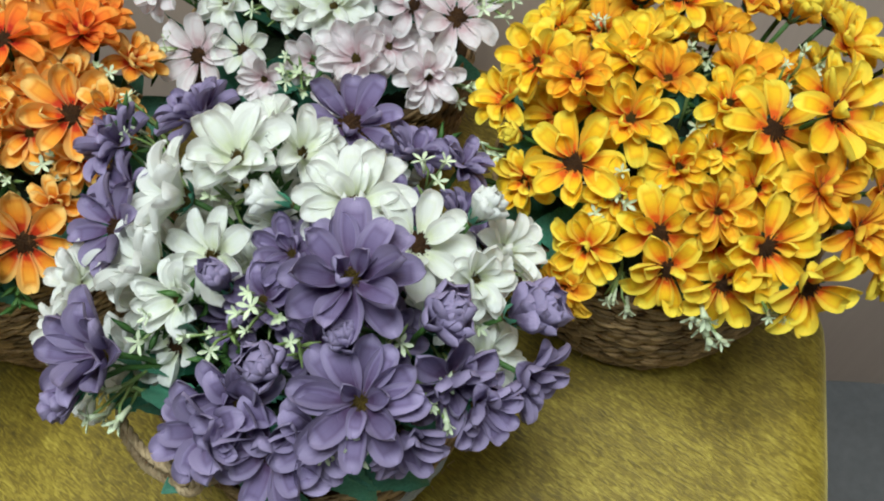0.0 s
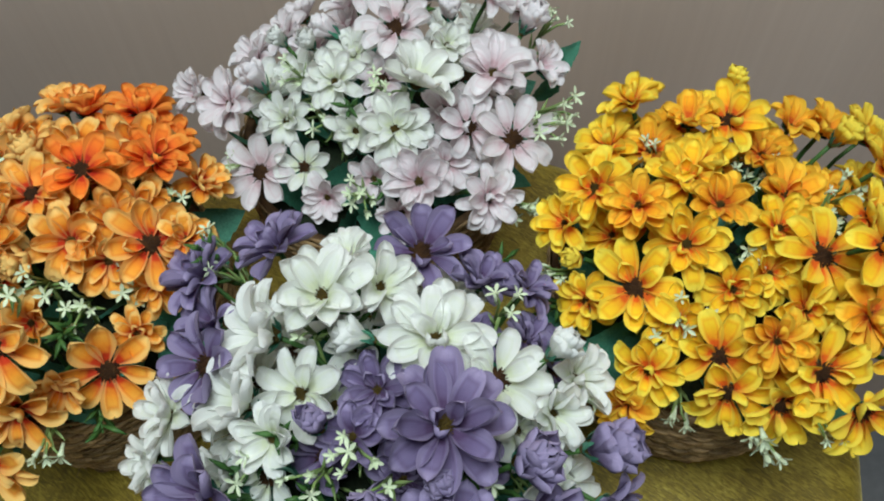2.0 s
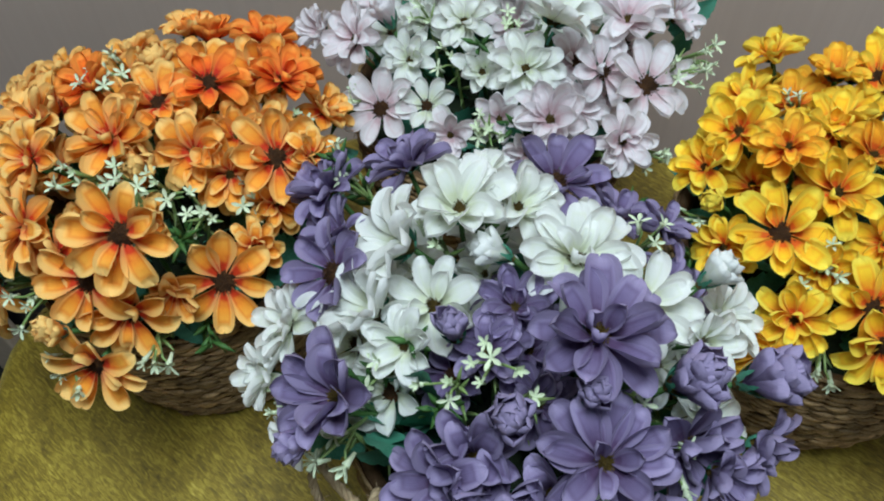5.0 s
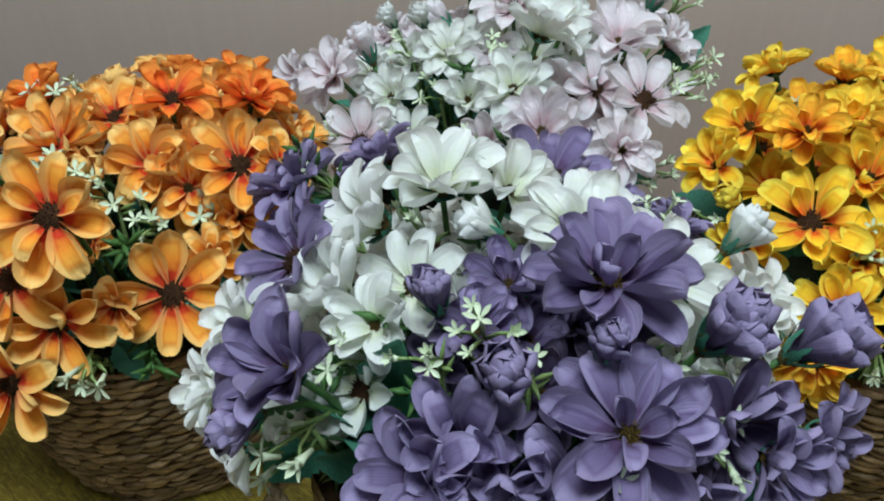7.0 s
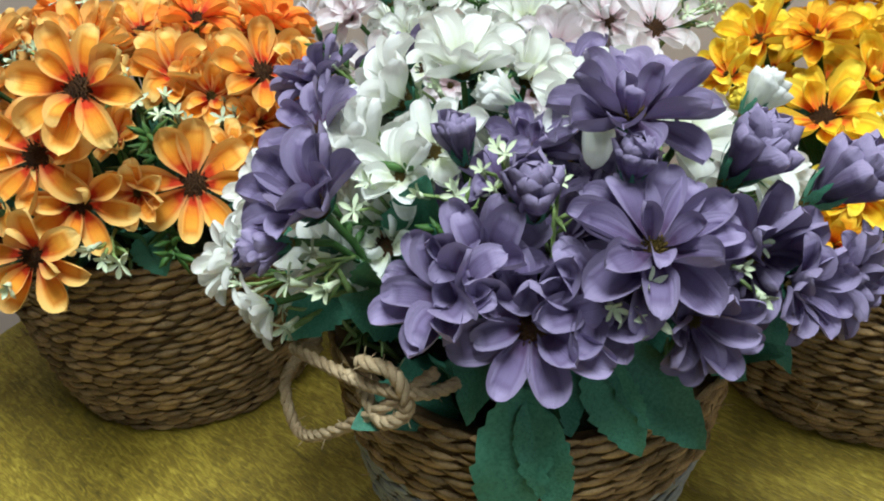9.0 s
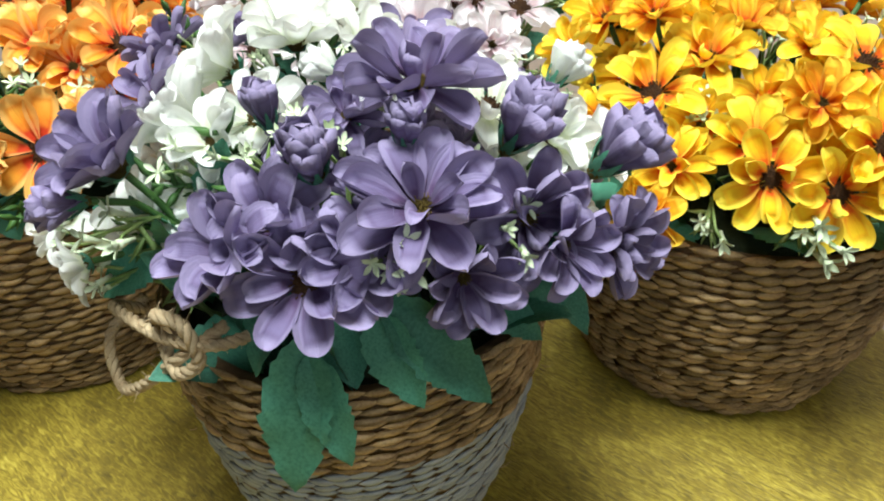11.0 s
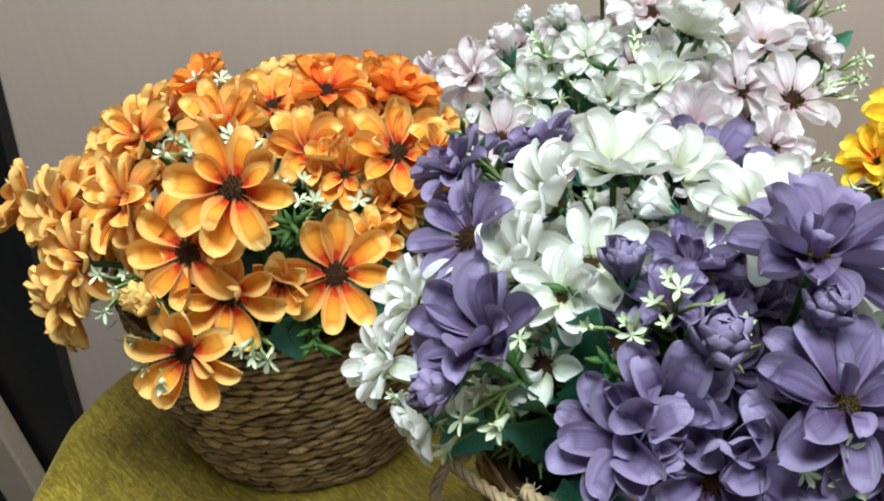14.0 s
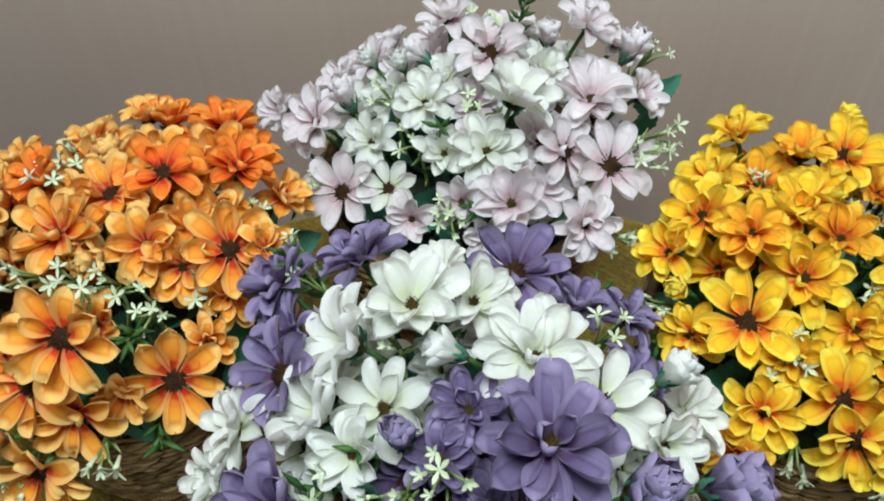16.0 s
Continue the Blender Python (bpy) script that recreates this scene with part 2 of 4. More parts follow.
def tube(points, radii, sides=6):
    """A round tube along points."""
    verts, faces = [], []
    side = None
    for k, p in enumerate(points):
        ahead = (points[min(k + 1, len(points) - 1)] - points[max(k - 1, 0)]).normalized()
        if side is None:
            side = ahead.orthogonal().normalized()
        side = (side - ahead * side.dot(ahead)).normalized()
        up = ahead.cross(side)
        r = radii[k] if isinstance(radii, (list, tuple)) else radii
        for s in range(sides):
            a = 2 * math.pi * s / sides
            verts.append(p + (side * math.cos(a) + up * math.sin(a)) * r)
    for k in range(len(points) - 1):
        for s in range(sides):
            t = (s + 1) % sides
            faces.append((k * sides + s, k * sides + t, (k + 1) * sides + t, (k + 1) * sides + s))
    faces.append(tuple(range(sides))[::-1])
    faces.append(tuple((len(points) - 1) * sides + s for s in range(sides)))
    return verts, faces


def joined(pieces):
    verts, faces = [], []
    for v, f in pieces:
        n = len(verts)
        verts += list(v)
        faces += [tuple(i + n for i in face) for face in f]
    return verts, faces


# ---- the room ----
def box_mesh(name, lo, hi, mat, bevel=0.0):
    bm = bmesh.new()
    bmesh.ops.create_cube(bm, size=1.0)
    size = Vector(hi) - Vector(lo)
    for v in bm.verts:
        v.co = Vector((lo[i] + (v.co[i] + 0.5) * size[i] for i in range(3)))
    if bevel:
        bmesh.ops.bevel(bm, geom=bm.edges[:], offset=bevel, segments=3, affect="EDGES", profile=0.5)
    me = bpy.data.meshes.new(name)
    bm.to_mesh(me)
    bm.free()
    me.materials.append(mat)
    return me


FLOOR_Z, WALL_Y = -0.72, 0.70
tagged(new("floor", box_mesh("floor", (-2.2, -2.2, FLOOR_Z - 0.1), (2.2, WALL_Y + 0.1, FLOOR_Z), FLOOR)), "smooth grey floor under the velvet seat", "floor", kind="structure")
tagged(new("wall_back", box_mesh("wall_back", (-2.2, WALL_Y, FLOOR_Z), (2.2, WALL_Y + 0.1, 2.0), WALL)), "plain beige wall behind the flower baskets", "wall", kind="structure")


def leaning_panel():
    """Black board against the wall, its free edge leaning inwards towards the top."""
    edge = [(-0.668, FLOOR_Z), (-0.625, -0.31), (-0.573, 0.06), (-0.545, 0.28), (-0.545, 2.0), (-2.2, 2.0), (-2.2, FLOOR_Z)]
    n = len(edge)
    verts = [(x, y, z) for y in (WALL_Y - 0.020, WALL_Y - 0.003) for x, z in edge]
    faces = [tuple(range(n)), tuple(range(2 * n - 1, n - 1, -1))] + [(k, k + n, (k + 1) % n + n, (k + 1) % n) for k in range(n)]
    return mesh_of("wall_dark", verts, faces, BLACK, None, False)


tagged(new("wall_dark", leaning_panel()), "black lacquered panel beside the beige wall", "panel", kind="structure")
# unseen walls and ceiling added to close the room; left and front darkened against bounce
tagged(new("wall_left", box_mesh("wall_left", (-2.3, -2.2, FLOOR_Z), (-2.2, WALL_Y + 0.1, 2.0), BLACK)), "unseen side wall, black to cut bounced light", "wall", kind="structure")
tagged(new("wall_right", box_mesh("wall_right", (2.2, -2.2, FLOOR_Z), (2.3, WALL_Y + 0.1, 2.0), WALL)), "plain beige painted wall", "wall", kind="structure")
tagged(new("wall_front", box_mesh("wall_front", (-2.2, -2.3, FLOOR_Z), (2.2, -2.2, 2.0), PALE_WOOD)), "unseen front wall, brown to cut bounced light", "wall", kind="structure")
tagged(new("ceiling", box_mesh("ceiling", (-2.3, -2.3, 2.0), (2.3, WALL_Y + 0.12, 2.1), CEIL)), "white painted ceiling", "ceiling", kind="structure")


strip = tagged(new("trim", box_mesh("trim", (-0.026, -0.014, -0.02), (0.026, 0.014, 2.66), PALE_WOOD, 0.004)), "pale beige wooden strip leaning before the black panel", "trim", kind="structure")
strip.matrix_world = pose(-0.708, WALL_Y - 0.04, FLOOR_Z + 0.022, 0, -4.0, 0)


def seat_outline(n=96):
    """Rounded seat, widest towards the wall, with a round back and a squarer front."""
    pts = []
    for k in range(n):
        a = 2 * math.pi * k / n
        c, s = math.cos(a), math.sin(a)
        power, deep = (2 / 1.8, 0.245) if s > 0 else (2 / 3.2, 0.415)
        y = 0.385 + deep * math.copysign(abs(s) ** power, s)
        x = math.copysign(abs(c) ** power, c)
        lean = 0.05 * x * 0.3
        pts.append(Vector((-0.044 + x * (0.306 - 0.14 * max(0.0, 0.40 - y)), y + lean, 0)))
    return pts


def velvet_seat():
    thing = tagged(new("velvet_seat"), "rounded seat covered in gold crushed velvet", "seat")
    thing.location = (-0.053, 0.30, FLOOR_Z)
    ring = seat_outline()
    mid = Vector((-0.053, 0.30, 0))
    profile = [(0.02, 0), (0.35, 0), (0.7, 0), (0.9, 0), (0.955, -0.0015), (0.978, -0.006), (0.993, -0.014), (1.0, -0.027), (1.002, -0.06), (0.996, -0.115), (0.985, -0.125), (0.9, -0.126)]
    verts, faces = [], []
    for f, z in profile:
        for k, p in enumerate(ring):
            q = mid + (p - mid) * f
            ripple = 0.0016 * math.sin(9 * q.x + 2) * math.sin(11 * q.y) if f < 0.95 and z == 0 else 0.0
            verts.append(Vector((q.x, q.y, z + min(0, ripple) * 0.5)))
    n = len(ring)
    for j in range(len(profile) - 1):
        for k in range(n):
            faces.append((j * n + k, (j + 1) * n + k, (j + 1) * n + (k + 1) % n, j * n + (k + 1) % n))
    faces.append(tuple(range(n)))
    faces.append(tuple((len(profile) - 1) * n + k for k in range(n))[::-1])
    me = mesh_of("cushion", verts, faces, VELVET)
    ob = child("cushion", me, thing, Matrix.Translation((0.053, -0.30, -FLOOR_Z)), "gold crushed velvet top")
    leg_v, leg_f = tube([Vector((0, 0, 0)), Vector((0, 0, -0.126 - FLOOR_Z))], [0.014, 0.02], 10)
    leg = mesh_of("leg", leg_v, leg_f, BLACK)
    for x, y in ((-0.2, -0.2), (0.2, -0.2), (-0.22, 0.2), (0.22, 0.2)):
        child("leg", leg, thing, Matrix.Translation((x, y, 0)))
    return thing


velvet_seat()


# ---- baskets ----
def lump(a, r, z, half, tall, deep, slant):
    """One plaited strand bulge on the basket's wall: a pointed lozenge lying along the row."""
    verts, faces = [], []
    rings = 5
    for i in range(rings + 1):
        s = -1 + 2 * i / rings
        w = max(0.06, 1 - abs(s) ** 2.2)
        ang = a + s * half / r
        zz = z + s * slant
        for dx, dz in ((0.0, 1.0), (0.9, 0.55), (1.0, -0.2), (0.5, -1.0), (-0.3, 0.0)):
            rr = r + dx * deep * w
            verts.append((rr * math.cos(ang), rr * math.sin(ang), zz + dz * tall * w))
    for i in range(rings):
        for k in range(5):
            faces.append((i * 5 + k, (i + 1) * 5 + k, (i + 1) * 5 + (k + 1) % 5, i * 5 + (k + 1) % 5))
    return verts, faces


def plaited_row(r, z, pitch, rng, fine):
    count = int(2 * math.pi * r / (0.0108 if not fine else 0.0088))
    pieces = []
    off = rng.random()
    for k in range(count):
        a = 2 * math.pi * (k + off + rng.uniform(-0.12, 0.12)) / count
        half = math.pi * r / count * rng.uniform(1.12, 1.35)
        pieces.append(lump(a, r + rng.uniform(-0.0007, 0.0005), z + rng.uniform(-0.0006, 0.0006), half, pitch * rng.uniform(0.40, 0.52), pitch * rng.uniform(0.25, 0.6) * (0.55 if fine else 1.0), pitch * rng.uniform(0.02, 0.20)))
    return joined(pieces)


def basket(thing, base_r, rim_r, tall, rng, painted=0.0, rows=22):
    """A tapered plaited seagrass basket, its lower rows painted grey up to the height painted."""
    def wall(v):
        return base_r + (rim_r - base_r) * (math.sin(v * math.pi / 2) ** 0.8 if v > 0 else 0.0)
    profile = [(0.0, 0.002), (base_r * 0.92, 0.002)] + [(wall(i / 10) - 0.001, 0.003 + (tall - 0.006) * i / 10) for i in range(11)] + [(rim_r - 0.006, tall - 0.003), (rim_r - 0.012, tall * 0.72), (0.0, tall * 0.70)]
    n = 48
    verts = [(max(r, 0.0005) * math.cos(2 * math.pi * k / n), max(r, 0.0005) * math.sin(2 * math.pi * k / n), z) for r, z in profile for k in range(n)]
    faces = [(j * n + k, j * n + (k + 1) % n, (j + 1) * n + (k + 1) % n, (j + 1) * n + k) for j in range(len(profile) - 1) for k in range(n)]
    core = child("basket", mesh_of("basket_core", verts, faces, GRASS_SHADE), thing, None, "plaited seagrass basket")
    pitch = tall / rows
    for j in range(rows):
        z = (j + 0.5) * pitch
        grey = z < painted
        v, f = plaited_row(wall(z / tall), z, pitch, rng, grey)
        child("plait", mesh_of("plait", v, f, GREY if grey else GRASS), core, None, "grey painted plait" if grey else "")
    # stray fibres that stick out of the weave
    hairs = []
    for k in range(46):
        a, z = rng.uniform(0, 2 * math.pi), rng.uniform(0.25, 0.97) * tall
        r = wall(z / tall) + 0.003
        p = Vector((r * math.cos(a), r * math.sin(a), z))
        d = Vector((rng.uniform(-1, 1), rng.uniform(-1, 1), rng.uniform(-0.5, 1))).normalized() * rng.uniform(0.003, 0.006) + Vector((math.cos(a), math.sin(a), 0)) * 0.001
        hairs.append(tube([p, p + d * 0.5 + Vector((0, 0, -0.0006)), p + d], [0.00028, 0.00024, 0.00012], 3))
    v, f = joined(hairs)
    tagged(child("loose_fibre", mesh_of("loose_fibre", v, f, GRASS), core), kind="stuff")
    return core


def rope(points, radius, turns, parent, name="rope_handle", label="twisted jute rope handle"):
    """Three strands laid round a smooth path."""
    path = []
    n = len(points)
    for k in range(n - 1):
        p0, p1, p2, p3 = points[max(k - 1, 0)], points[k], points[k + 1], points[min(k + 2, n - 1)]
        for s in range(10):
            t = s / 10
            path.append(0.5 * (2 * p1 + (p2 - p0) * t + (2 * p0 - 5 * p1 + 4 * p2 - p3) * t * t + (3 * p1 - p0 - 3 * p2 + p3) * t ** 3))
    path.append(points[-1])
    pieces = []
    side = None
    frames = []
    for k, p in enumerate(path):
        ahead = (path[min(k + 1, len(path) - 1)] - path[max(k - 1, 0)]).normalized()
        side = ahead.orthogonal().normalized() if side is None else (side - ahead * side.dot(ahead)).normalized()
        frames.append((p, side.copy(), ahead.cross(side)))
    for strand in range(3):
        pts = []
        for k, (p, s, u) in enumerate(frames):
            a = 2 * math.pi * (strand / 3 + turns * k / len(frames))
            pts.append(p + (s * math.cos(a) + u * math.sin(a)) * radius * 0.55)
        pieces.append(tube(pts, radius * 0.62, 6))
    rng = random.Random(n)
    for k in range(0, len(frames), 2):
        p, s, u = frames[k]
        d = (s * rng.uniform(-1, 1) + u * rng.uniform(-1, 1)).normalized()
        pieces.append(tube([p + d * radius * 0.8, p + d * radius * rng.uniform(1.6, 2.6) + Vector((0, 0, rng.uniform(-0.002, 0.002)))], [0.0002, 0.0001], 3))
    v, f = joined(pieces)
    return child(name, mesh_of(name, v, f, JUTE), parent, None, label)


# ---- petals, leaves and blossoms ----
def petal_sheet(width, curl, cup, narrow=0.24, wave=0.0, seed=0, rise=0.0, spoon=0.0, notch=0.0):
    """A petal of length 1 along x: curl bends it upwards along its length, cup across its width, spoon lifts the rounded tip."""
    rng = random.Random(seed)
    ph = rng.uniform(0, 6.28)
    rows = (0.0, 0.14, 0.28, 0.42, 0.55, 0.67, 0.78, 0.87, 0.94, 0.98, 1.0)
    spine, x, z, last = [], 0.0, 0.0, 0.0
    for v in rows:
        m = (v + last) / 2
        ang = rise + curl[0] * m + curl[1] * m ** 3 + spoon * max(0.0, m - 0.55) * 2.2
        x += math.cos(ang) * (v - last)
        z += math.sin(ang) * (v - last)
        last = v
        spine.append((x, z, rise + curl[0] * v + curl[1] * v ** 3 + spoon * max(0.0, v - 0.55) * 2.2))

    def at(u, t):
        k = round(t * (len(rows) - 1))
        v = rows[k]
        x, z, ang = spine[k]
        s = 2 * u - 1
        # an oval blade: widest a little past the middle, round at the tip, drawn in at the claw
        body = (narrow + (1 - narrow) * math.sin(min(1.0, v / 0.62) * math.pi / 2) ** 1.15) * math.sqrt(max(0.0025, 1 - max(0.0, (v - 0.45) / 0.55) ** 3.6))
        w = width * body
        ring = max(abs(s), (v - 0.5) * 2)
        dent = -0.014 * math.exp(-((ring - 0.62) / 0.13) ** 2) * min(1.0, v * 2.5)
        rim = 0.16 * cup * max(0.0, ring - 0.62) / 0.38 * min(1.0, v * 2)
        lift = 1.05 * cup * s * s * w + rim * abs(s) + wave * math.sin(5 * v + 3 * s + ph) * abs(s) + dent
        twist = wave * 0.8 * math.sin(3.0 * v + ph) * s
        back = notch * math.exp(-(s / 0.25) ** 2) * max(0.0, v - 0.8) / 0.2
        return (x - math.sin(ang) * lift - back * math.cos(ang), s * w, z + math.cos(ang) * lift + twist)
    verts, faces, uvs = grid(at, 8, len(rows) - 1)
    return verts, faces, [(u, rows[round(t * (len(rows) - 1))]) for u, t in uvs]


SHAPES = {
    "open": [petal_sheet(0.245, (0.5, -0.8), 0.36, 0.2, 0.03, 1, 0, 0.1), petal_sheet(0.26, (0.3, -0.5), 0.45, 0.2, 0.03, 2, 0, 0.3), petal_sheet(0.23, (0.7, -1.6), 0.3, 0.2, 0.035, 3, 0, 0.2), petal_sheet(0.25, (0.3, -0.4), 0.48, 0.2, 0.03, 4, 0, 0.35), petal_sheet(0.25, (0.2, -1.3), 0.28, 0.2, 0.045, 10, 0, 0.0, 0.05), petal_sheet(0.245, (0.4, -0.5), 0.5, 0.2, 0.045, 21, 0, 0.4)],
    "inner": [petal_sheet(0.25, (0.7, -2.2), 0.45, 0.25, 0.04, 5), petal_sheet(0.265, (0.3, -0.8), 0.6, 0.25, 0.035, 6, 0, 0.4), petal_sheet(0.24, (0.4, 0.2), 0.7, 0.25, 0.03, 7, 0, 0.6)],
    "bell": [petal_sheet(0.27, (0.25, -0.7), 0.5, 0.35, 0.04, 14), petal_sheet(0.28, (0.1, -1.3), 0.4, 0.35, 0.04, 15), petal_sheet(0.26, (0.3, -1.9), 0.45, 0.35, 0.05, 16)],
    "bud": [petal_sheet(0.27, (-0.35, 1.05), 0.7, 0.4, 0.03, 8), petal_sheet(0.25, (-0.25, 0.7), 0.75, 0.4, 0.03, 9), petal_sheet(0.26, (-0.1, 0.3), 0.7, 0.35, 0.04, 12)],
}
PETAL_MESH = {}


def petal_mesh(shape, k, colour):
    key = (shape, k, colour)
    if key not in PETAL_MESH:
        v, f, uv = SHAPES[shape][k]
        PETAL_MESH[key] = mesh_of("petal", v, f, PETALS[colour], uv)
    return PETAL_MESH[key]


def disc_mesh(name, mat, size, high):
    rng = random.Random(7)
    pieces = []
    v, f, _ = grid(lambda u, t: (size * t * math.cos(2 * math.pi * u), size * t * math.sin(2 * math.pi * u), high * (1 - t * t) - 0.02), 12, 4, True)
    pieces.append((v, f))
    for k in range(60):
        r = size * math.sqrt((k + 0.5) / 60)
        a = k * 2.39996
        p = Vector((r * math.cos(a), r * math.sin(a), high * (1 - (r / size) ** 2) - 0.02))
        d = Vector((math.cos(a) * r * 0.5, math.sin(a) * r * 0.5, 0.16)).normalized() * 0.05 * rng.uniform(0.7, 1.4)
        pieces.append(tube([p, p + d], [0.016, 0.011], 4))
    # receptacle below the petals
    v, f, _ = grid(lambda u, t: ((0.1 + 0.06 * t) * math.cos(2 * math.pi * u), (0.1 + 0.06 * t) * math.sin(2 * math.pi * u), -0.16 + 0.15 * t), 8, 2, True)
    pieces.append((v, f))
    v, f = joined(pieces)
    return mesh_of(name, v, f, mat)


DISC_BIG = disc_mesh("flower_disc", DISC, 0.24, 0.09)
DISC_SMALL = disc_mesh("flower_disc_small", GOLD_DISC, 0.16, 0.07)


def calyx_mesh(spread, tall):
    pieces = []
    for k in range(8):
        a = 2 * math.pi * k / 8

        def at(u, v, a=a):
            s = 2 * u - 1
            r = 0.05 + spread * math.sin(v * 1.5)
            w = 0.085 * (1 - v ** 2) + 0.004
            zig = 1 + 0.35 * math.sin(v * 18) * abs(s)
            x, y = r, s * w * zig
            return (x * math.cos(a) - y * math.sin(a), x * math.sin(a) + y * math.cos(a), -0.17 + tall * v + 0.02 * s * s)
        v, f, _ = grid(at, 2, 6)
        pieces.append((v, f))
    v, f = joined(pieces)
    return mesh_of("calyx", v, f, LEAF)


CALYX = calyx_mesh(0.26, 0.18)
CALYX_BUD = calyx_mesh(0.30, 0.62)

LAYERS = {
    # shape, count, length, elevation, spread of elevation
    "daisy": [("open", 8, 1.0, 8, 14), ("inner", 3, 0.72, 34, 16)],
    "double": [("open", 8, 1.0, 0, 13), ("open", 7, 0.9, 22, 15), ("inner", 3, 0.55, 48, 14)],
    "flat": [("open", 8, 1.0, 8, 10)],
    "full": [("open", 8, 1.0, 2, 16), ("open", 7, 0.92, 24, 17), ("inner", 4, 0.66, 46, 16)],
    "cup": [("open", 8, 1.0, 26, 14), ("bell", 5, 0.9, 46, 12)],
    "bell": [("open", 8, 1.0, 30, 12), ("bell", 5, 0.95, 50, 10)],
    "bud": [("bud", 7, 1.1, 62, 8), ("bud", 6, 1.2, 73, 5), ("bud", 4, 1.18, 83, 3)],
}
WORDS = {"purple": "purple", "white": "white", "pink": "pale pink", "orange": "orange", "red_orange": "red-orange", "yellow": "yellow", "amber": "amber yellow"}


def facing(direction, spin=0.0):
    q = Vector(direction).normalized().to_track_quat("Z", "Y")
    return q.to_matrix().to_4x4() @ Matrix.Rotation(spin, 4, "Z")


class Arrangement:
    """A basket with its cloth flowers; places are given in the room and kept relative to the basket's foot."""

    def __init__(self, label, x, y, base_r, rim_r, tall, seed, painted=0.0, rows=25):
        self.thing = tagged(new("flower_basket"), label, "flower basket", "flower baskets on the velvet seat")
        self.at = Vector((x, y, 0.0))
        self.thing.location = self.at
        self.rng = random.Random(seed)
        self.rim_r, self.tall = rim_r, tall
        self.basket = basket(self.thing, base_r, rim_r, tall, self.rng, painted, rows)
        self.places = []
        # near-black green sheet that closes the basket under the stems
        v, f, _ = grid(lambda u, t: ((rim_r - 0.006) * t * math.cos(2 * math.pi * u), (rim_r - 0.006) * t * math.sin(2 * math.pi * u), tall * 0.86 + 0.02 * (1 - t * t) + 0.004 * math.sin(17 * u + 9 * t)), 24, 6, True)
        child("moss_filling", mesh_of("moss_filling", v, f, FILLING), self.thing, None, "near-black green filling under the stems")

    def outward(self, p, up=0.0):
        core = Vector((0, 0, self.tall * 0.45))
        d = (p - core).normalized()
        return (d + Vector((0, -0.3, up))).normalized()

    def flower(self, kind, colour, x, y, z, size, face=None, disc=True):
        rng = self.rng
        size *= 1.15 if kind == "bud" else 1.03
        p = Vector((x, y, z)) - self.at
        d = Vector(face).normalized() if face else self.outward(p)
        self.places.append((p, size, colour))
        if kind == "bud":
            p = p - d * size * 0.55
        else:
            p = p - d * size * 0.1
        big = disc and kind in ("daisy", "flat")
        word = {"bud": "half-closed bud", "full": "double flower", "double": "double flower", "cup": "half-open flower", "bell": "half-open bell flower"}.get(kind, "daisy-like flower")
        ob = child("flower", DISC_BIG if big else DISC_SMALL, self.thing, Matrix.Translation(p) @ facing(d, rng.uniform(0, 6.28)) @ Matrix.Scale(size, 4), f"{WORDS[colour]} cloth {word}")
        turn = 0.0
        for n, (shape, count, length, rise, spread) in enumerate(LAYERS[kind]):
            turn += math.pi / count
            for k in range(count):
                a = turn + 2 * math.pi * (k + rng.uniform(-0.16, 0.16)) / count
                e = radians(rise + rng.uniform(-spread, spread))
                s = length * rng.uniform(0.92, 1.06)
                root = 0.06 if kind == "bud" else 0.15 if big else 0.10
                m = Matrix.Rotation(a, 4, "Z") @ Matrix.Translation((root, 0, 0.012 * n + rng.uniform(-0.012, 0.012))) @ Matrix.Rotation(-e, 4, "Y") @ Matrix.Rotation(rng.uniform(-0.2, 0.2), 4, "X") @ Matrix.Diagonal((s * (1 - root), s * rng.uniform(0.84, 1.04), s, 1))
                child("petal", petal_mesh(shape, rng.randrange(len(SHAPES[shape])), colour), ob, m)
        child("calyx", CALYX_BUD if kind == "bud" else CALYX, ob, None, "green calyx")
        # stem down to the filling
        inv = ob.matrix_basis.inverted()
        foot = Vector((p.x * 0.42, p.y * 0.42, self.tall * 0.84))
        rimmed = Vector((p.x, p.y, 0)).length
        if rimmed > self.rim_r * 0.8:
            foot = Vector((p.x, p.y, 0)).normalized() * self.rim_r * 0.62 + Vector((0, 0, self.tall * 0.86))
        a, b = p - d * size * 0.12, foot
        midp = a - d * max(0.012, (a - b).length * 0.4)
        pts = [inv @ (a * (1 - t) ** 2 + midp * 2 * t * (1 - t) + b * t * t) for t in (0, 0.25, 0.5, 0.75, 1)]
        v, f = tube(pts, 0.0013 / size, 6)
        child("stem", mesh_of("stem", v, f, STEM), ob, None, "green plastic stem")
        return ob

    def leaf(self, root, tip, normal, width, cup=0.15):
        """A serrated cloth leaf from root to tip, places in the room."""
        root, tip = Vector(root) - self.at, Vector(tip) - self.at
        length = (tip - root).length
        ax = (tip - root).normalized()
        nz = (Vector(normal) - ax * ax.dot(Vector(normal))).normalized()
        m = Matrix((ax, nz.cross(ax), nz)).transposed().to_4x4()
        m.translation = root
        key = round(width / length, 1)
        if key not in LEAVES:
            LEAVES[key] = leaf_mesh(key, 11 + len(LEAVES))
        return child("leaf", LEAVES[key], self.thing, m @ Matrix.Scale(length, 4), "dark green serrated cloth leaf")

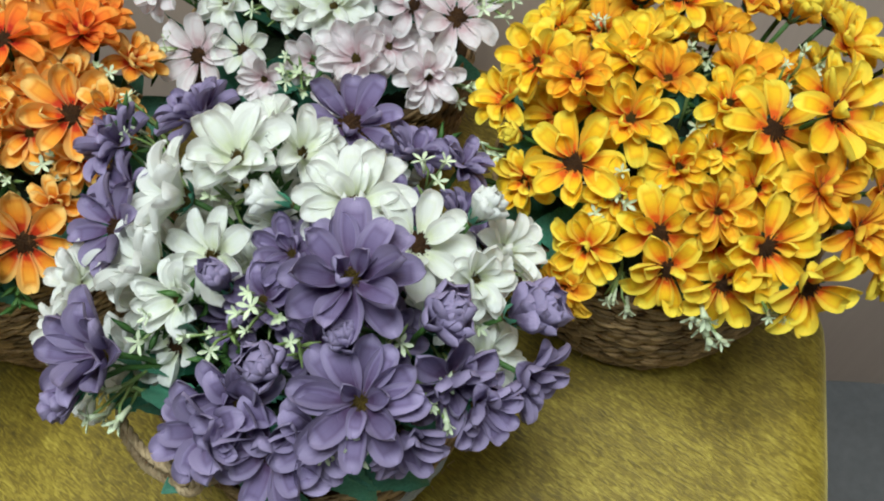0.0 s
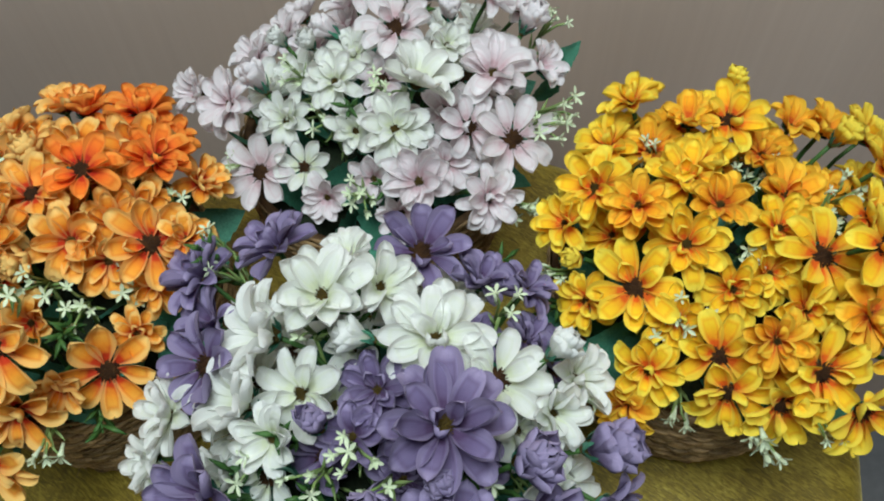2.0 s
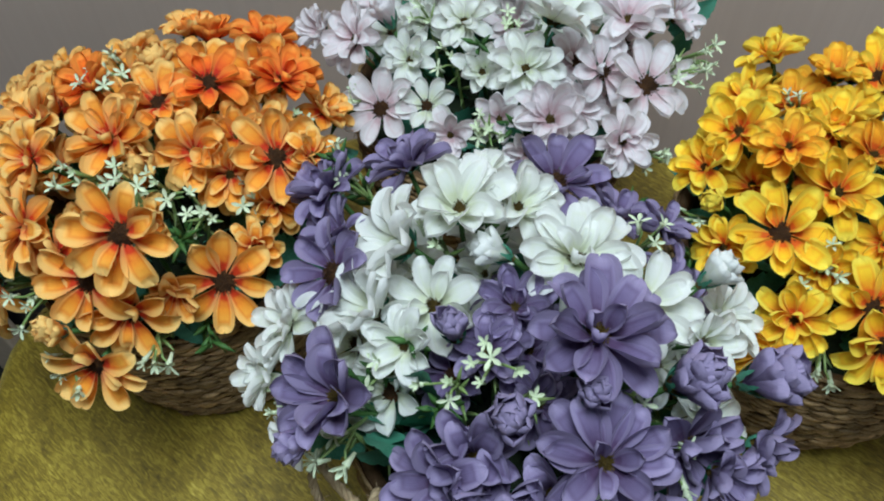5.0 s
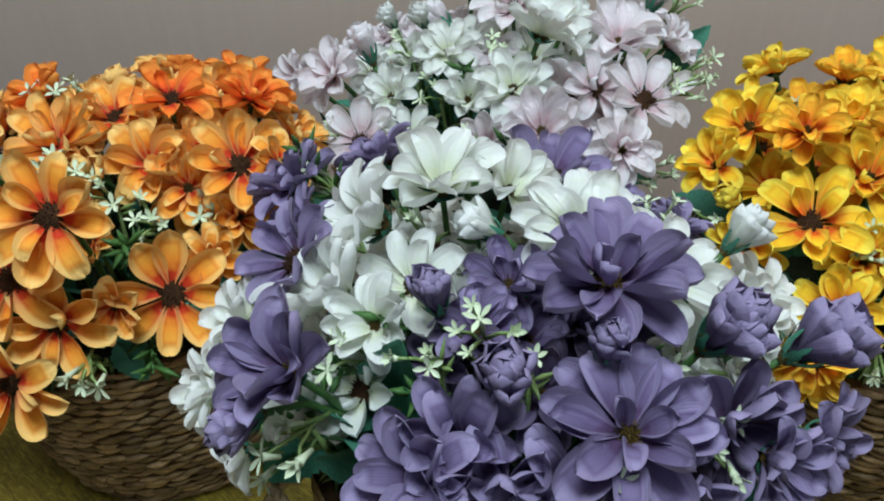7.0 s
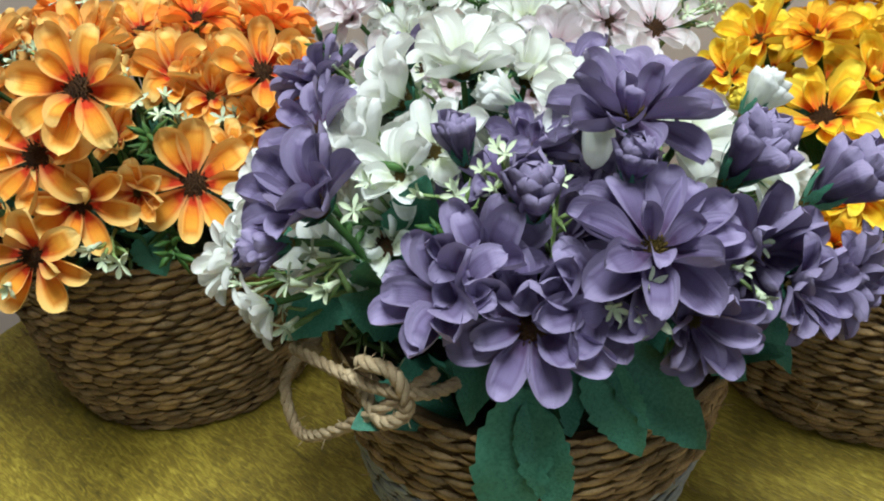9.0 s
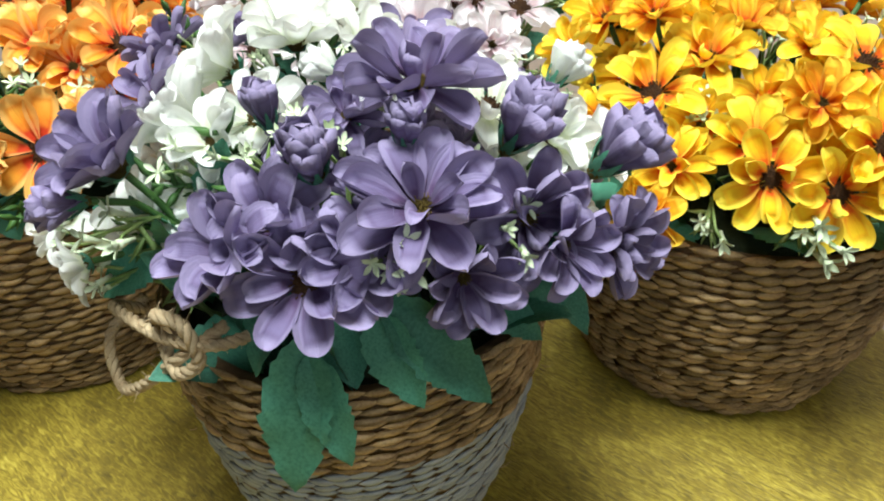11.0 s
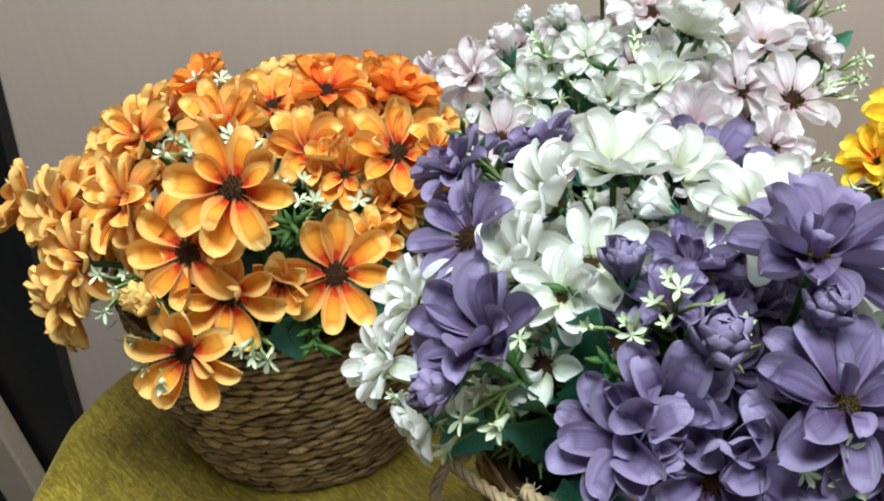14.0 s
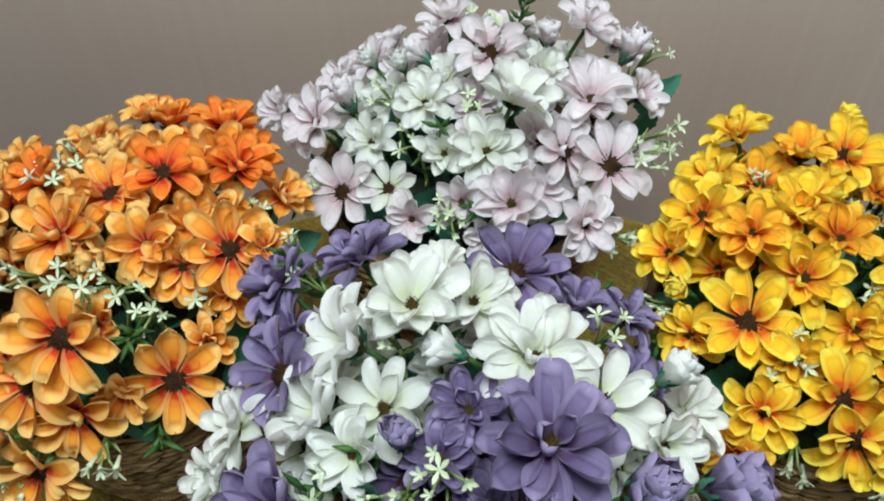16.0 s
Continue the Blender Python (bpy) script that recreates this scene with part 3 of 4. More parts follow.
    def sprig(self, x, y, z, face=None, count=4, size=0.0052, spread=1.0):
        """Pale stem with a few small white star blossoms."""
        rng = self.rng
        p = Vector((x, y, z)) - self.at
        d = Vector(face).normalized() if face else self.outward(p)
        base = Vector((p.x, p.y, 0))
        foot = Vector((p.x * 0.6, p.y * 0.6, self.tall * 0.86)) if base.length < self.rim_r else base.normalized() * self.rim_r * 0.7 + Vector((0, 0, self.tall * 0.88))
        fork = p - d * 0.016
        mid = (fork + foot) / 2 + d * 0.004
        pieces = [tube([foot, mid, fork], [0.0011, 0.001, 0.0009], 5)]
        heads = []
        side = d.orthogonal().normalized()
        for k in range(count):
            a = 2 * math.pi * (k + rng.uniform(-0.2, 0.2)) / count
            off = (side * math.cos(a) + d.cross(side) * math.sin(a)) * (0.0 if k == 0 else rng.uniform(0.005, 0.011) * spread)
            tip = p + off + d * rng.uniform(-0.007, 0.003)
            pieces.append(tube([fork - d * rng.uniform(0, 0.01), (fork + tip) / 2 + d * 0.002, tip], [0.0008, 0.0007, 0.0006], 4))
            heads.append((tip, (d + off * 30 + Vector((rng.uniform(-0.4, 0.4), rng.uniform(-0.4, 0.4), rng.uniform(-0.2, 0.4)))).normalized()))
        # narrow green leaflets along the stalk
        for k in range(7):
            t = rng.uniform(0.35, 1.0)
            q = foot.lerp(fork, t)
            out = (side * rng.uniform(-1, 1) + d.cross(side) * rng.uniform(-1, 1) + d * 0.7).normalized()
            pieces.append(tube([q, q + out * 0.005, q + out * 0.011], [0.0005, 0.0011, 0.0002], 4))
        v, f = joined(pieces)
        ob = child("filler_sprig", mesh_of("filler_sprig", v, f, SPRIG), self.thing, None, "pale green sprig with white star blossoms")
        for tip, way in heads:
            child("blossom", STARS[rng.randrange(len(STARS))], ob, Matrix.Translation(tip) @ facing(way, rng.uniform(0, 6)) @ Matrix.Scale(size * rng.uniform(0.6, 1.0), 4))
        return ob

    def fern(self, x, y, z, face=None, tall=0.03):
        """Spiky plastic greenery."""
        rng = self.rng
        p = Vector((x, y, z)) - self.at
        d = Vector(face).normalized() if face else self.outward(p)
        foot = p - d * tall * 1.6
        pieces = [tube([foot, p], [0.0012, 0.0005], 5)]
        side = d.orthogonal().normalized()
        for k in range(16):
            t = 0.25 + 0.75 * k / 16
            q = foot.lerp(p, t)
            a = k * 2.4
            out = (side * math.cos(a) + d.cross(side) * math.sin(a) + d * 0.8).normalized()
            n = 0.012 * rng.uniform(0.7, 1.2)
            pieces.append(tube([q, q + out * n * 0.5, q + out * n], [0.0006, 0.0016, 0.0002], 4))
        v, f = joined(pieces)
        return child("spiky_greenery", mesh_of("spiky_greenery", v, f, STEM), self.thing, None, "spiky green plastic foliage")

    def understorey(self, tries, front, gap=0.0205):
        """Flowers that fill the gaps between the foremost ones, in the colour of their neighbours."""
        rng = self.rng
        for k in range(tries):
            r, a = 0.088 * math.sqrt((k + 0.5) / tries), 2.39996 * k
            p = Vector((r * math.cos(a), r * math.sin(a), 0))
            p.z = 0.106 + 0.05 * math.sqrt(max(0.0, 1 - (r / 0.12) ** 2))
            if p.y + self.at.y < front or any(q[1] > 0.02 and (q[0] - p).length < 0.012 for q in self.places):
                continue
            near = sorted(self.places, key=lambda q: (q[0] - p).length)
            if (near[0][0] - p).length < gap:
                continue
            colour = near[0][2] if rng.random() < 0.7 else near[1][2]
            q = p + self.at
            self.flower(rng.choice(("full", "full", "cup", "daisy")), colour, q.x, q.y, q.z, rng.uniform(0.0165, 0.0195))

    def backing(self, count, top, spread=1.0):
        """Leaves tucked between the stems."""
        rng = self.rng
        for k in range(count):
            a = 2.39996 * k + rng.uniform(-0.3, 0.3)
            r = self.rim_r * math.sqrt((k + 0.5) / count) * 1.05 * spread
            zz = self.tall * 0.9 + (top - self.tall * 0.9) * math.sqrt(max(0.0, 1 - (r / (self.rim_r * 1.25)) ** 2)) * rng.uniform(0.55, 0.95)
            tip = Vector((r * math.cos(a) * 1.15, r * math.sin(a) * 1.15, zz))
            root = Vector((r * math.cos(a) * 0.55, r * math.sin(a) * 0.55, self.tall * 0.88))
            n = (self.outward(tip) + Vector((rng.uniform(-0.5, 0.5), rng.uniform(-0.5, 0.5), rng.uniform(0.2, 0.8)))).normalized()
            ax = (tip - root).normalized()
            if abs(ax.dot(n)) > 0.95:
                n = ax.orthogonal()
            length = min(0.05, max(0.028, (tip - root).length))
            self.leaf(self.at + tip - ax * length, self.at + tip, n, length * rng.choice((0.5, 0.6, 0.7)))


def leaf_mesh(width, seed):
    rng = random.Random(seed)

    def at(u, v):
        s = 2 * u - 1
        body = math.sin(math.pi * min(1.0, v * 0.94 + 0.04) ** 0.8) ** 0.75
        teeth = 1 + 0.19 * (0.5 - ((v * 7 + 0.35 * math.sin(v * 11 + s)) % 1.0)) * (abs(s) > 0.8)
        y = s * width / 2 * body * teeth
        z = 0.16 * abs(s) * width * body - 0.22 * v * v + 0.012 * math.sin(16 * v) * abs(s)
        return (v * (1 - 0.03 * abs(s)), y, z)
    v, f, uv = grid(at, 6, 36)
    return mesh_of("leaf", v, f, LEAF, uv)


LEAVES = {}


def star_mesh(seed, opening):
    """Tiny trumpet with five narrow petals."""
    rng = random.Random(seed)
    v, f = tube([Vector((0, 0, -1.1)), Vector((0, 0, -0.4)), Vector((0, 0, 0.05))], [0.14, 0.2, 0.3], 6)
    pieces = [(v, f)]
    for k in range(5):
        a = 2 * math.pi * (k + rng.uniform(-0.12, 0.12)) / 5
        e = radians(opening + rng.uniform(-14, 14))
        m = Matrix.Rotation(a, 4, "Z") @ Matrix.Translation((0.16, 0, 0)) @ Matrix.Rotation(-e, 4, "Y")
        vv, ff, _ = grid(lambda u, t: tuple(m @ Vector((t * 1.0, (2 * u - 1) * 0.21 * math.sin(math.pi * (0.08 + 0.84 * t ** 1.3)), 0.1 * (2 * u - 1) ** 2 - 0.12 * t * t + 0.04))), 2, 5)
        pieces.append((vv, ff))
    v, f = joined(pieces)
    return mesh_of("blossom", v, f, BLOSSOM)


STARS = [star_mesh(1, 28), star_mesh(2, 48), star_mesh(3, 66)]


# ---- purple and white basket ----
purple = Arrangement("grey-footed seagrass basket full of purple and white cloth flowers", -0.026, 0.326, 0.054, 0.074, 0.116, 1, painted=0.073, rows=31)
f = purple.flower
f("double", "purple", 0.009, 0.272, 0.176, 0.0265, (0.1, -0.42, 0.90))
f("double", "purple", 0.003, 0.312, 0.198, 0.0285, (0.0, -0.08, 1.0))
f("daisy", "purple", -0.024, 0.257, 0.157, 0.025, (0.05, -0.78, 0.6))
f("cup", "purple", -0.049, 0.264, 0.160, 0.0225, (-0.35, -0.5, 0.8))
f("bud", "purple", -0.103, 0.268, 0.170, 0.013, (-0.6, -0.75, 0.2))
f("cup", "purple", -0.092, 0.285, 0.177, 0.025, (-0.45, -0.35, 0.8))
f("bud", "purple", -0.026, 0.280, 0.186, 0.0165, (-0.05, -0.3, 0.95))
f("bud", "purple", 0.002, 0.290, 0.192, 0.0125, (0.0, -0.15, 0.98))
f("bud", "purple", 0.038, 0.302, 0.190, 0.0195, (0.45, -0.15, 0.88))
f("full", "purple", 0.041, 0.287, 0.163, 0.023, (0.5, -0.75, 0.35))
f("bud", "purple", 0.070, 0.314, 0.176, 0.0205, (0.6, -0.15, 0.78))
f("full", "purple", 0.070, 0.296, 0.150, 0.0205, (0.75, -0.6, 0.1))
f("bud", "purple", -0.051, 0.316, 0.184, 0.0135, (-0.2, 0.0, 0.98))
f("cup", "purple", -0.037, 0.316, 0.168, 0.017)
f("full", "purple", -0.028, 0.336, 0.172, 0.018)
f("flat", "purple", -0.107, 0.345, 0.170, 0.023, (-0.6, -0.35, 0.7))
f("cup", "purple", -0.108, 0.368, 0.166, 0.018)
f("full", "purple", -0.117, 0.390, 0.172, 0.021)
f("full", "purple", -0.084, 0.407, 0.174, 0.0215)
f("daisy", "purple", -0.014, 0.411, 0.168, 0.025, (0.15, -0.1, 0.95))
f("full", "purple", 0.016, 0.402, 0.156, 0.020)
f("full", "purple", 0.038, 0.402, 0.150, 0.017)
f("cup", "white", -0.055, 0.374, 0.186, 0.025, (0.0, -0.25, 0.95))
f("bell", "white", -0.078, 0.356, 0.180, 0.026, (-0.75, -0.15, 0.6))
f("bell", "white", -0.086, 0.330, 0.168, 0.025, (-0.6, -0.1, 0.75))
f("daisy", "white", -0.061, 0.333, 0.171, 0.022, (-0.15, -0.45, 0.85), False)
f("bell", "white", -0.030, 0.384, 0.178, 0.021, (0.3, -0.1, 0.9))
f("cup", "white", -0.048, 0.402, 0.174, 0.016)
f("full", "white", -0.004, 0.358, 0.180, 0.0255, (0.05, -0.30, 0.93))
f("daisy", "white", 0.024, 0.341, 0.176, 0.024, (0.3, -0.3, 0.9))
f("bud", "white", 0.050, 0.353, 0.186, 0.0135, (0.55, 0.2, 0.8))
f("full", "white", 0.060, 0.352, 0.156, 0.020)
f("bud", "white", -0.040, 0.357, 0.180, 0.014, (-0.75, -0.1, 0.5))
f("full", "white", -0.124, 0.328, 0.152, 0.019)
f("full", "white", -0.133, 0.313, 0.134, 0.018)
f("cup", "white", -0.112, 0.285, 0.135, 0.014, (-0.7, -0.5, -0.2))
f("cup", "purple", -0.038, 0.272, 0.166, 0.021, (-0.1, -0.6, 0.8))
f("cup", "purple", -0.008, 0.264, 0.160, 0.021, (0.1, -0.8, 0.55))
f("cup", "purple", 0.022, 0.268, 0.152, 0.019, (0.35, -0.9, 0.2))
f("cup", "purple", 0.052, 0.280, 0.158, 0.018, (0.6, -0.75, 0.3))
f("cup", "white", 0.048, 0.330, 0.168, 0.018, (0.5, -0.4, 0.7))
f("cup", "white", -0.070, 0.312, 0.172, 0.018, (-0.2, -0.5, 0.85))

# ---- orange basket ----
orange = Arrangement("plaited seagrass basket full of orange cloth flowers", -0.211, 0.418, 0.067, 0.082, 0.108, 2)
f = orange.flower
f("daisy", "orange", -0.192, 0.341, 0.187, 0.0245, (0.1, -0.7, 0.7))
f("daisy", "orange", -0.197, 0.328, 0.145, 0.021, (0.15, -0.85, 0.4))
f("daisy", "orange", -0.207, 0.306, 0.134, 0.0225, (0.0, -0.85, 0.3))
f("bud", "orange", -0.221, 0.311, 0.155, 0.0125, (-0.3, -0.5, 0.8))
f("flat", "orange", -0.211, 0.331, 0.163, 0.023, (-0.1, -0.8, 0.5))
f("flat", "orange", -0.161, 0.352, 0.142, 0.0245, (0.3, -0.75, 0.6))
f("daisy", "orange", -0.146, 0.410, 0.167, 0.024, (0.3, -0.45, 0.85))
f("full", "orange", -0.222, 0.401, 0.180, 0.023)
f("daisy", "orange", -0.210, 0.432, 0.176, 0.0205)
f("daisy", "red_orange", -0.188, 0.447, 0.178, 0.022)
f("bud", "orange", -0.221, 0.459, 0.174, 0.016)
f("cup", "red_orange", -0.211, 0.505, 0.155, 0.019)
f("full", "red_orange", -0.178, 0.504, 0.158, 0.0205)
f("full", "red_orange", -0.155, 0.462, 0.170, 0.020)
f("full", "orange", -0.285, 0.452, 0.148, 0.022)
f("cup", "orange", -0.298, 0.461, 0.147, 0.017)
f("cup", "orange", -0.188, 0.411, 0.164, 0.022, (0.2, -0.6, 0.8))
f("bud", "orange", -0.208, 0.394, 0.170, 0.017, (0, -0.7, 0.7))
f("full", "orange", -0.248, 0.378, 0.186, 0.019)
f("full", "orange", -0.246, 0.350, 0.172, 0.022, (-0.45, -0.6, 0.65))
f("full", "orange", -0.150, 0.371, 0.146, 0.014)
f("full", "orange", -0.129, 0.413, 0.167, 0.015)
f("full", "orange", -0.137, 0.463, 0.148, 0.017)
f("cup", "orange", -0.222, 0.505, 0.158, 0.017)
f("full", "orange", -0.268, 0.415, 0.172, 0.021)
f("full", "orange", -0.281, 0.358, 0.153, 0.025, (-0.6, -0.7, 0.35))
f("cup", "orange", -0.325, 0.392, 0.138, 0.021, (-0.85, -0.3, 0.4))
f("cup", "orange", -0.287, 0.350, 0.110, 0.019, (-0.6, -0.75, -0.2))
f("full", "orange", -0.292, 0.438, 0.153, 0.020)
f("full", "orange", -0.275, 0.462, 0.160, 0.018)
f("full", "orange", -0.262, 0.335, 0.150, 0.021, (-0.5, -0.75, 0.4))
f("full", "orange", -0.300, 0.420, 0.140, 0.020)
f("full", "orange", -0.252, 0.490, 0.152, 0.019)
f("cup", "red_orange", -0.240, 0.430, 0.184, 0.018)
f("full", "red_orange", -0.195, 0.488, 0.152, 0.019)
f("full", "orange", -0.235, 0.484, 0.152, 0.019)
f("full", "red_orange", -0.160, 0.487, 0.152, 0.018)
f("full", "orange", -0.252, 0.440, 0.164, 0.019)
f("cup", "orange", -0.172, 0.428, 0.160, 0.018)
f("cup", "orange", -0.182, 0.345, 0.140, 0.016, (0.2, -0.9, 0.3))
for x, y, z, size, face in (
        (-0.292, 0.372, 0.150, 0.024, (-0.7, -0.6, 0.5)), (-0.270, 0.392, 0.166, 0.022, (-0.5, -0.5, 0.75)),
        (-0.302, 0.392, 0.130, 0.022, (-0.85, -0.4, 0.3)), (-0.278, 0.340, 0.126, 0.021, (-0.7, -0.7, 0.0)),
        (-0.262, 0.425, 0.170, 0.022, (-0.4, -0.4, 0.8)), (-0.286, 0.402, 0.152, 0.021, (-0.7, -0.4, 0.6)),
        (-0.228, 0.420, 0.172, 0.022, (-0.1, -0.6, 0.8)), (-0.170, 0.470, 0.164, 0.022, (0.2, -0.5, 0.8)),
        (-0.232, 0.345, 0.160, 0.021, (-0.2, -0.85, 0.5)), (-0.170, 0.405, 0.156, 0.021, (0.2, -0.75, 0.6)),
        (-0.205, 0.470, 0.160, 0.021, (0.0, -0.5, 0.8)), (-0.165, 0.440, 0.154, 0.020, (0.2, -0.6, 0.7)), (-0.240, 0.462, 0.158, 0.020, (-0.3, -0.5, 0.8))):
    f("full", "orange", x, y, z, size, face)

# ---- yellow basket ----
yellow = Arrangement("plaited seagrass basket full of yellow and amber cloth flowers", 0.141, 0.441, 0.067, 0.088, 0.108, 3)
f = yellow.flower
f("daisy", "yellow", 0.141, 0.494, 0.174, 0.0215, (0.05, -0.1, 0.98))
f("flat", "yellow", 0.176, 0.414, 0.169, 0.0235, (0.2, -0.35, 0.9))
f("daisy", "yellow", 0.126, 0.368, 0.150, 0.0215, (0.0, -0.7, 0.75))
f("daisy", "yellow", 0.088, 0.399, 0.158, 0.024, (-0.25, -0.45, 0.85))
f("daisy", "yellow", 0.168, 0.357, 0.159, 0.0225, (0.15, -0.7, 0.7))
f("full", "yellow", 0.094, 0.363, 0.142, 0.0185)
f("daisy", "yellow", 0.129, 0.351, 0.145, 0.0215, (-0.05, -0.9, 0.35))
f("daisy", "yellow", 0.154, 0.347, 0.142, 0.0215, (0.05, -0.92, 0.3))
f("daisy", "yellow", 0.185, 0.341, 0.153, 0.0225, (0.3, -0.85, 0.4))
f("full", "amber", 0.146, 0.367, 0.170, 0.0165)
f("full", "yellow", 0.113, 0.420, 0.166, 0.022)
f("full", "yellow", 0.116, 0.459, 0.168, 0.021)
f("full", "yellow", 0.069, 0.448, 0.172, 0.022)
f("full", "yellow", 0.092, 0.511, 0.168, 0.018)
f("full", "amber", 0.088, 0.432, 0.180, 0.017)
f("cup", "yellow", 0.055, 0.434, 0.160, 0.017)
f("bud", "yellow", 0.060, 0.417, 0.155, 0.0115)
f("full", "yellow", 0.066, 0.400, 0.142, 0.0175)
f("bud", "yellow", 0.152, 0.532, 0.164, 0.0115)
f("cup", "amber", 0.120, 0.493, 0.173, 0.017)
f("full", "amber", 0.160, 0.483, 0.160, 0.018)
f("bud", "yellow", 0.194, 0.479, 0.181, 0.0135)
f("full", "yellow", 0.218, 0.470, 0.168, 0.0205)
f("daisy", "yellow", 0.197, 0.409, 0.186, 0.0235, (0.4, -0.4, 0.8))
f("full", "amber", 0.192, 0.382, 0.168, 0.019)
f("full", "amber", 0.212, 0.372, 0.152, 0.020)
f("full", "yellow", 0.215, 0.420, 0.160, 0.022)
f("cup", "amber", 0.177, 0.500, 0.163, 0.017)
f("full", "yellow", 0.158, 0.430, 0.168, 0.018)
f("cup", "amber", 0.130, 0.440, 0.172, 0.018)
f("full", "amber", 0.086, 0.352, 0.124, 0.017, (-0.4, -0.85, 0.1))
f("full", "yellow", 0.222, 0.505, 0.150, 0.020)
f("full", "amber", 0.115, 0.500, 0.156, 0.018)
f("full", "yellow", 0.140, 0.518, 0.152, 0.018)
f("cup", "amber", 0.195, 0.500, 0.160, 0.018)
f("full", "yellow", 0.240, 0.440, 0.160, 0.021, (0.6, -0.3, 0.7))
f("full", "amber", 0.228, 0.395, 0.150, 0.020, (0.5, -0.5, 0.7))
f("full", "yellow", 0.245, 0.470, 0.155, 0.020, (0.6, -0.1, 0.75))
f("cup", "yellow", 0.225, 0.365, 0.138, 0.018, (0.5, -0.75, 0.3))
for kind, colour, x, y, z in (("full", "amber", 0.102, 0.485, 0.158), ("cup", "yellow", 0.124, 0.470, 0.166), ("full", "yellow", 0.080, 0.490, 0.156), ("full", "amber", 0.168, 0.455, 0.162), ("full", "yellow", 0.205, 0.440, 0.165)):
    f(kind, colour, x, y, z, 0.020)

# ---- pink and white basket ----
pink = Arrangement("plaited seagrass basket full of pale pink and white cloth flowers", -0.052, 0.535, 0.066, 0.086, 0.108, 4)
f = pink.flower
f("flat", "pink", -0.111, 0.478, 0.138, 0.0225, (-0.2, -0.6, 0.75))
f("flat", "white", -0.085, 0.480, 0.141, 0.0165, (0.05, -0.6, 0.8))
f("flat", "pink", 0.030, 0.486, 0.163, 0.025, (0.25, -0.45, 0.85))
f("daisy", "pink", 0.007, 0.492, 0.164, 0.019)
f("cup", "pink", -0.019, 0.458, 0.160, 0.0225, (0, -0.5, 0.85))
f("full", "pink", 0.018, 0.451, 0.155, 0.0185)
f("full", "white", -0.034, 0.489, 0.165, 0.0215, (0, -0.45, 0.9))
f("cup", "white", -0.021, 0.503, 0.188, 0.023, (0.35, 0.1, 0.93))
f("daisy", "pink", -0.038, 0.552, 0.180, 0.0235, (-0.1, -0.35, 0.93))
f("cup", "pink", 0.018, 0.522, 0.176, 0.0235, (0.1, -0.2, 0.97))
f("bud", "pink", -0.080, 0.560, 0.170, 0.0145, (-0.75, 0.1, 0.6))
f("full", "pink", -0.064, 0.581, 0.180, 0.018)
f("full", "pink", 0.016, 0.579, 0.181, 0.020)
f("bud", "pink", 0.038, 0.549, 0.190, 0.0155, (0.4, 0.1, 0.9))
f("bud", "pink", -0.007, 0.551, 0.193, 0.013, (0.0, -0.1, 1))
f("full", "pink", -0.130, 0.510, 0.158, 0.021)
f("bud", "pink", -0.113, 0.518, 0.172, 0.0155, (-0.4, 0.15, 0.9))
f("cup", "pink", -0.155, 0.530, 0.145, 0.017)
f("full", "white", -0.099, 0.508, 0.148, 0.0185)
f("full", "white", -0.070, 0.520, 0.168, 0.019)
f("bud", "white", -0.104, 0.545, 0.175, 0.011)
f("bud", "white", -0.086, 0.540, 0.178, 0.011)
f("full", "white", -0.064, 0.550, 0.160, 0.018)
f("cup", "pink", -0.070, 0.460, 0.140, 0.016)
f("cup", "white", -0.008, 0.540, 0.178, 0.014)
f("cup", "pink", 0.045, 0.535, 0.168, 0.016)
f("cup", "pink", -0.045, 0.470, 0.145, 0.016)
f("full", "pink", -0.110, 0.575, 0.150, 0.018)
f("full", "pink", -0.030, 0.600, 0.160, 0.019)
f("full", "pink", 0.035, 0.590, 0.160, 0.019)

purple.understorey(120, 0.30, 0.0175)
orange.understorey(80, 0.35)
yellow.understorey(80, 0.30)
pink.understorey(80, 0.40)

# ---- filler sprigs, greenery and leaves ----
s = purple.sprig
s(-0.035, 0.304, 0.184, count=5)
s(-0.051, 0.293, 0.181, (-0.2, -0.5, 0.8), 3, 0.0066)
s(-0.018, 0.289, 0.186, count=2)
s(0.022, 0.294, 0.180, (0.2, -0.6, 0.8), 2)
s(-0.078, 0.304, 0.172, (-0.3, -0.4, 0.8), 2)
s(-0.094, 0.268, 0.160, (-0.5, -0.8, 0.2), 3, 0.0066)
s(-0.078, 0.319, 0.164, count=4)
s(0.031, 0.383, 0.174, count=3)
s(-0.117, 0.414, 0.173, count=3)
s(-0.064, 0.363, 0.184, count=3)
s(0.061, 0.339, 0.154, (0.8, -0.4, 0.4), 5)
s(0.052, 0.318, 0.150, (0.8, -0.5, 0.3), 4)
s(0.003, 0.256, 0.162, (0.2, -0.95, 0.2), 5, 0.0066)
s(0.049, 0.302, 0.132, (0.8, -0.6, 0.0), 3, 0.005)
s(-0.104, 0.282, 0.128, (-0.7, -0.6, -0.2), 4)
s(-0.125, 0.300, 0.128, (-0.8, -0.5, -0.1), 4, 0.005)
s(0.034, 0.276, 0.166, (0.4, -0.8, 0.4), 4)
s(-0.108, 0.395, 0.176, (-0.6, 0.2, 0.7), 3)
s = orange.sprig
s(-0.200, 0.366, 0.192, count=5)
s(-0.222, 0.369, 0.190, count=4)
s(-0.174, 0.376, 0.162, (0.2, -0.6, 0.8), 5)
s(-0.157, 0.396, 0.152, count=4)
s(-0.196, 0.385, 0.168, count=4)
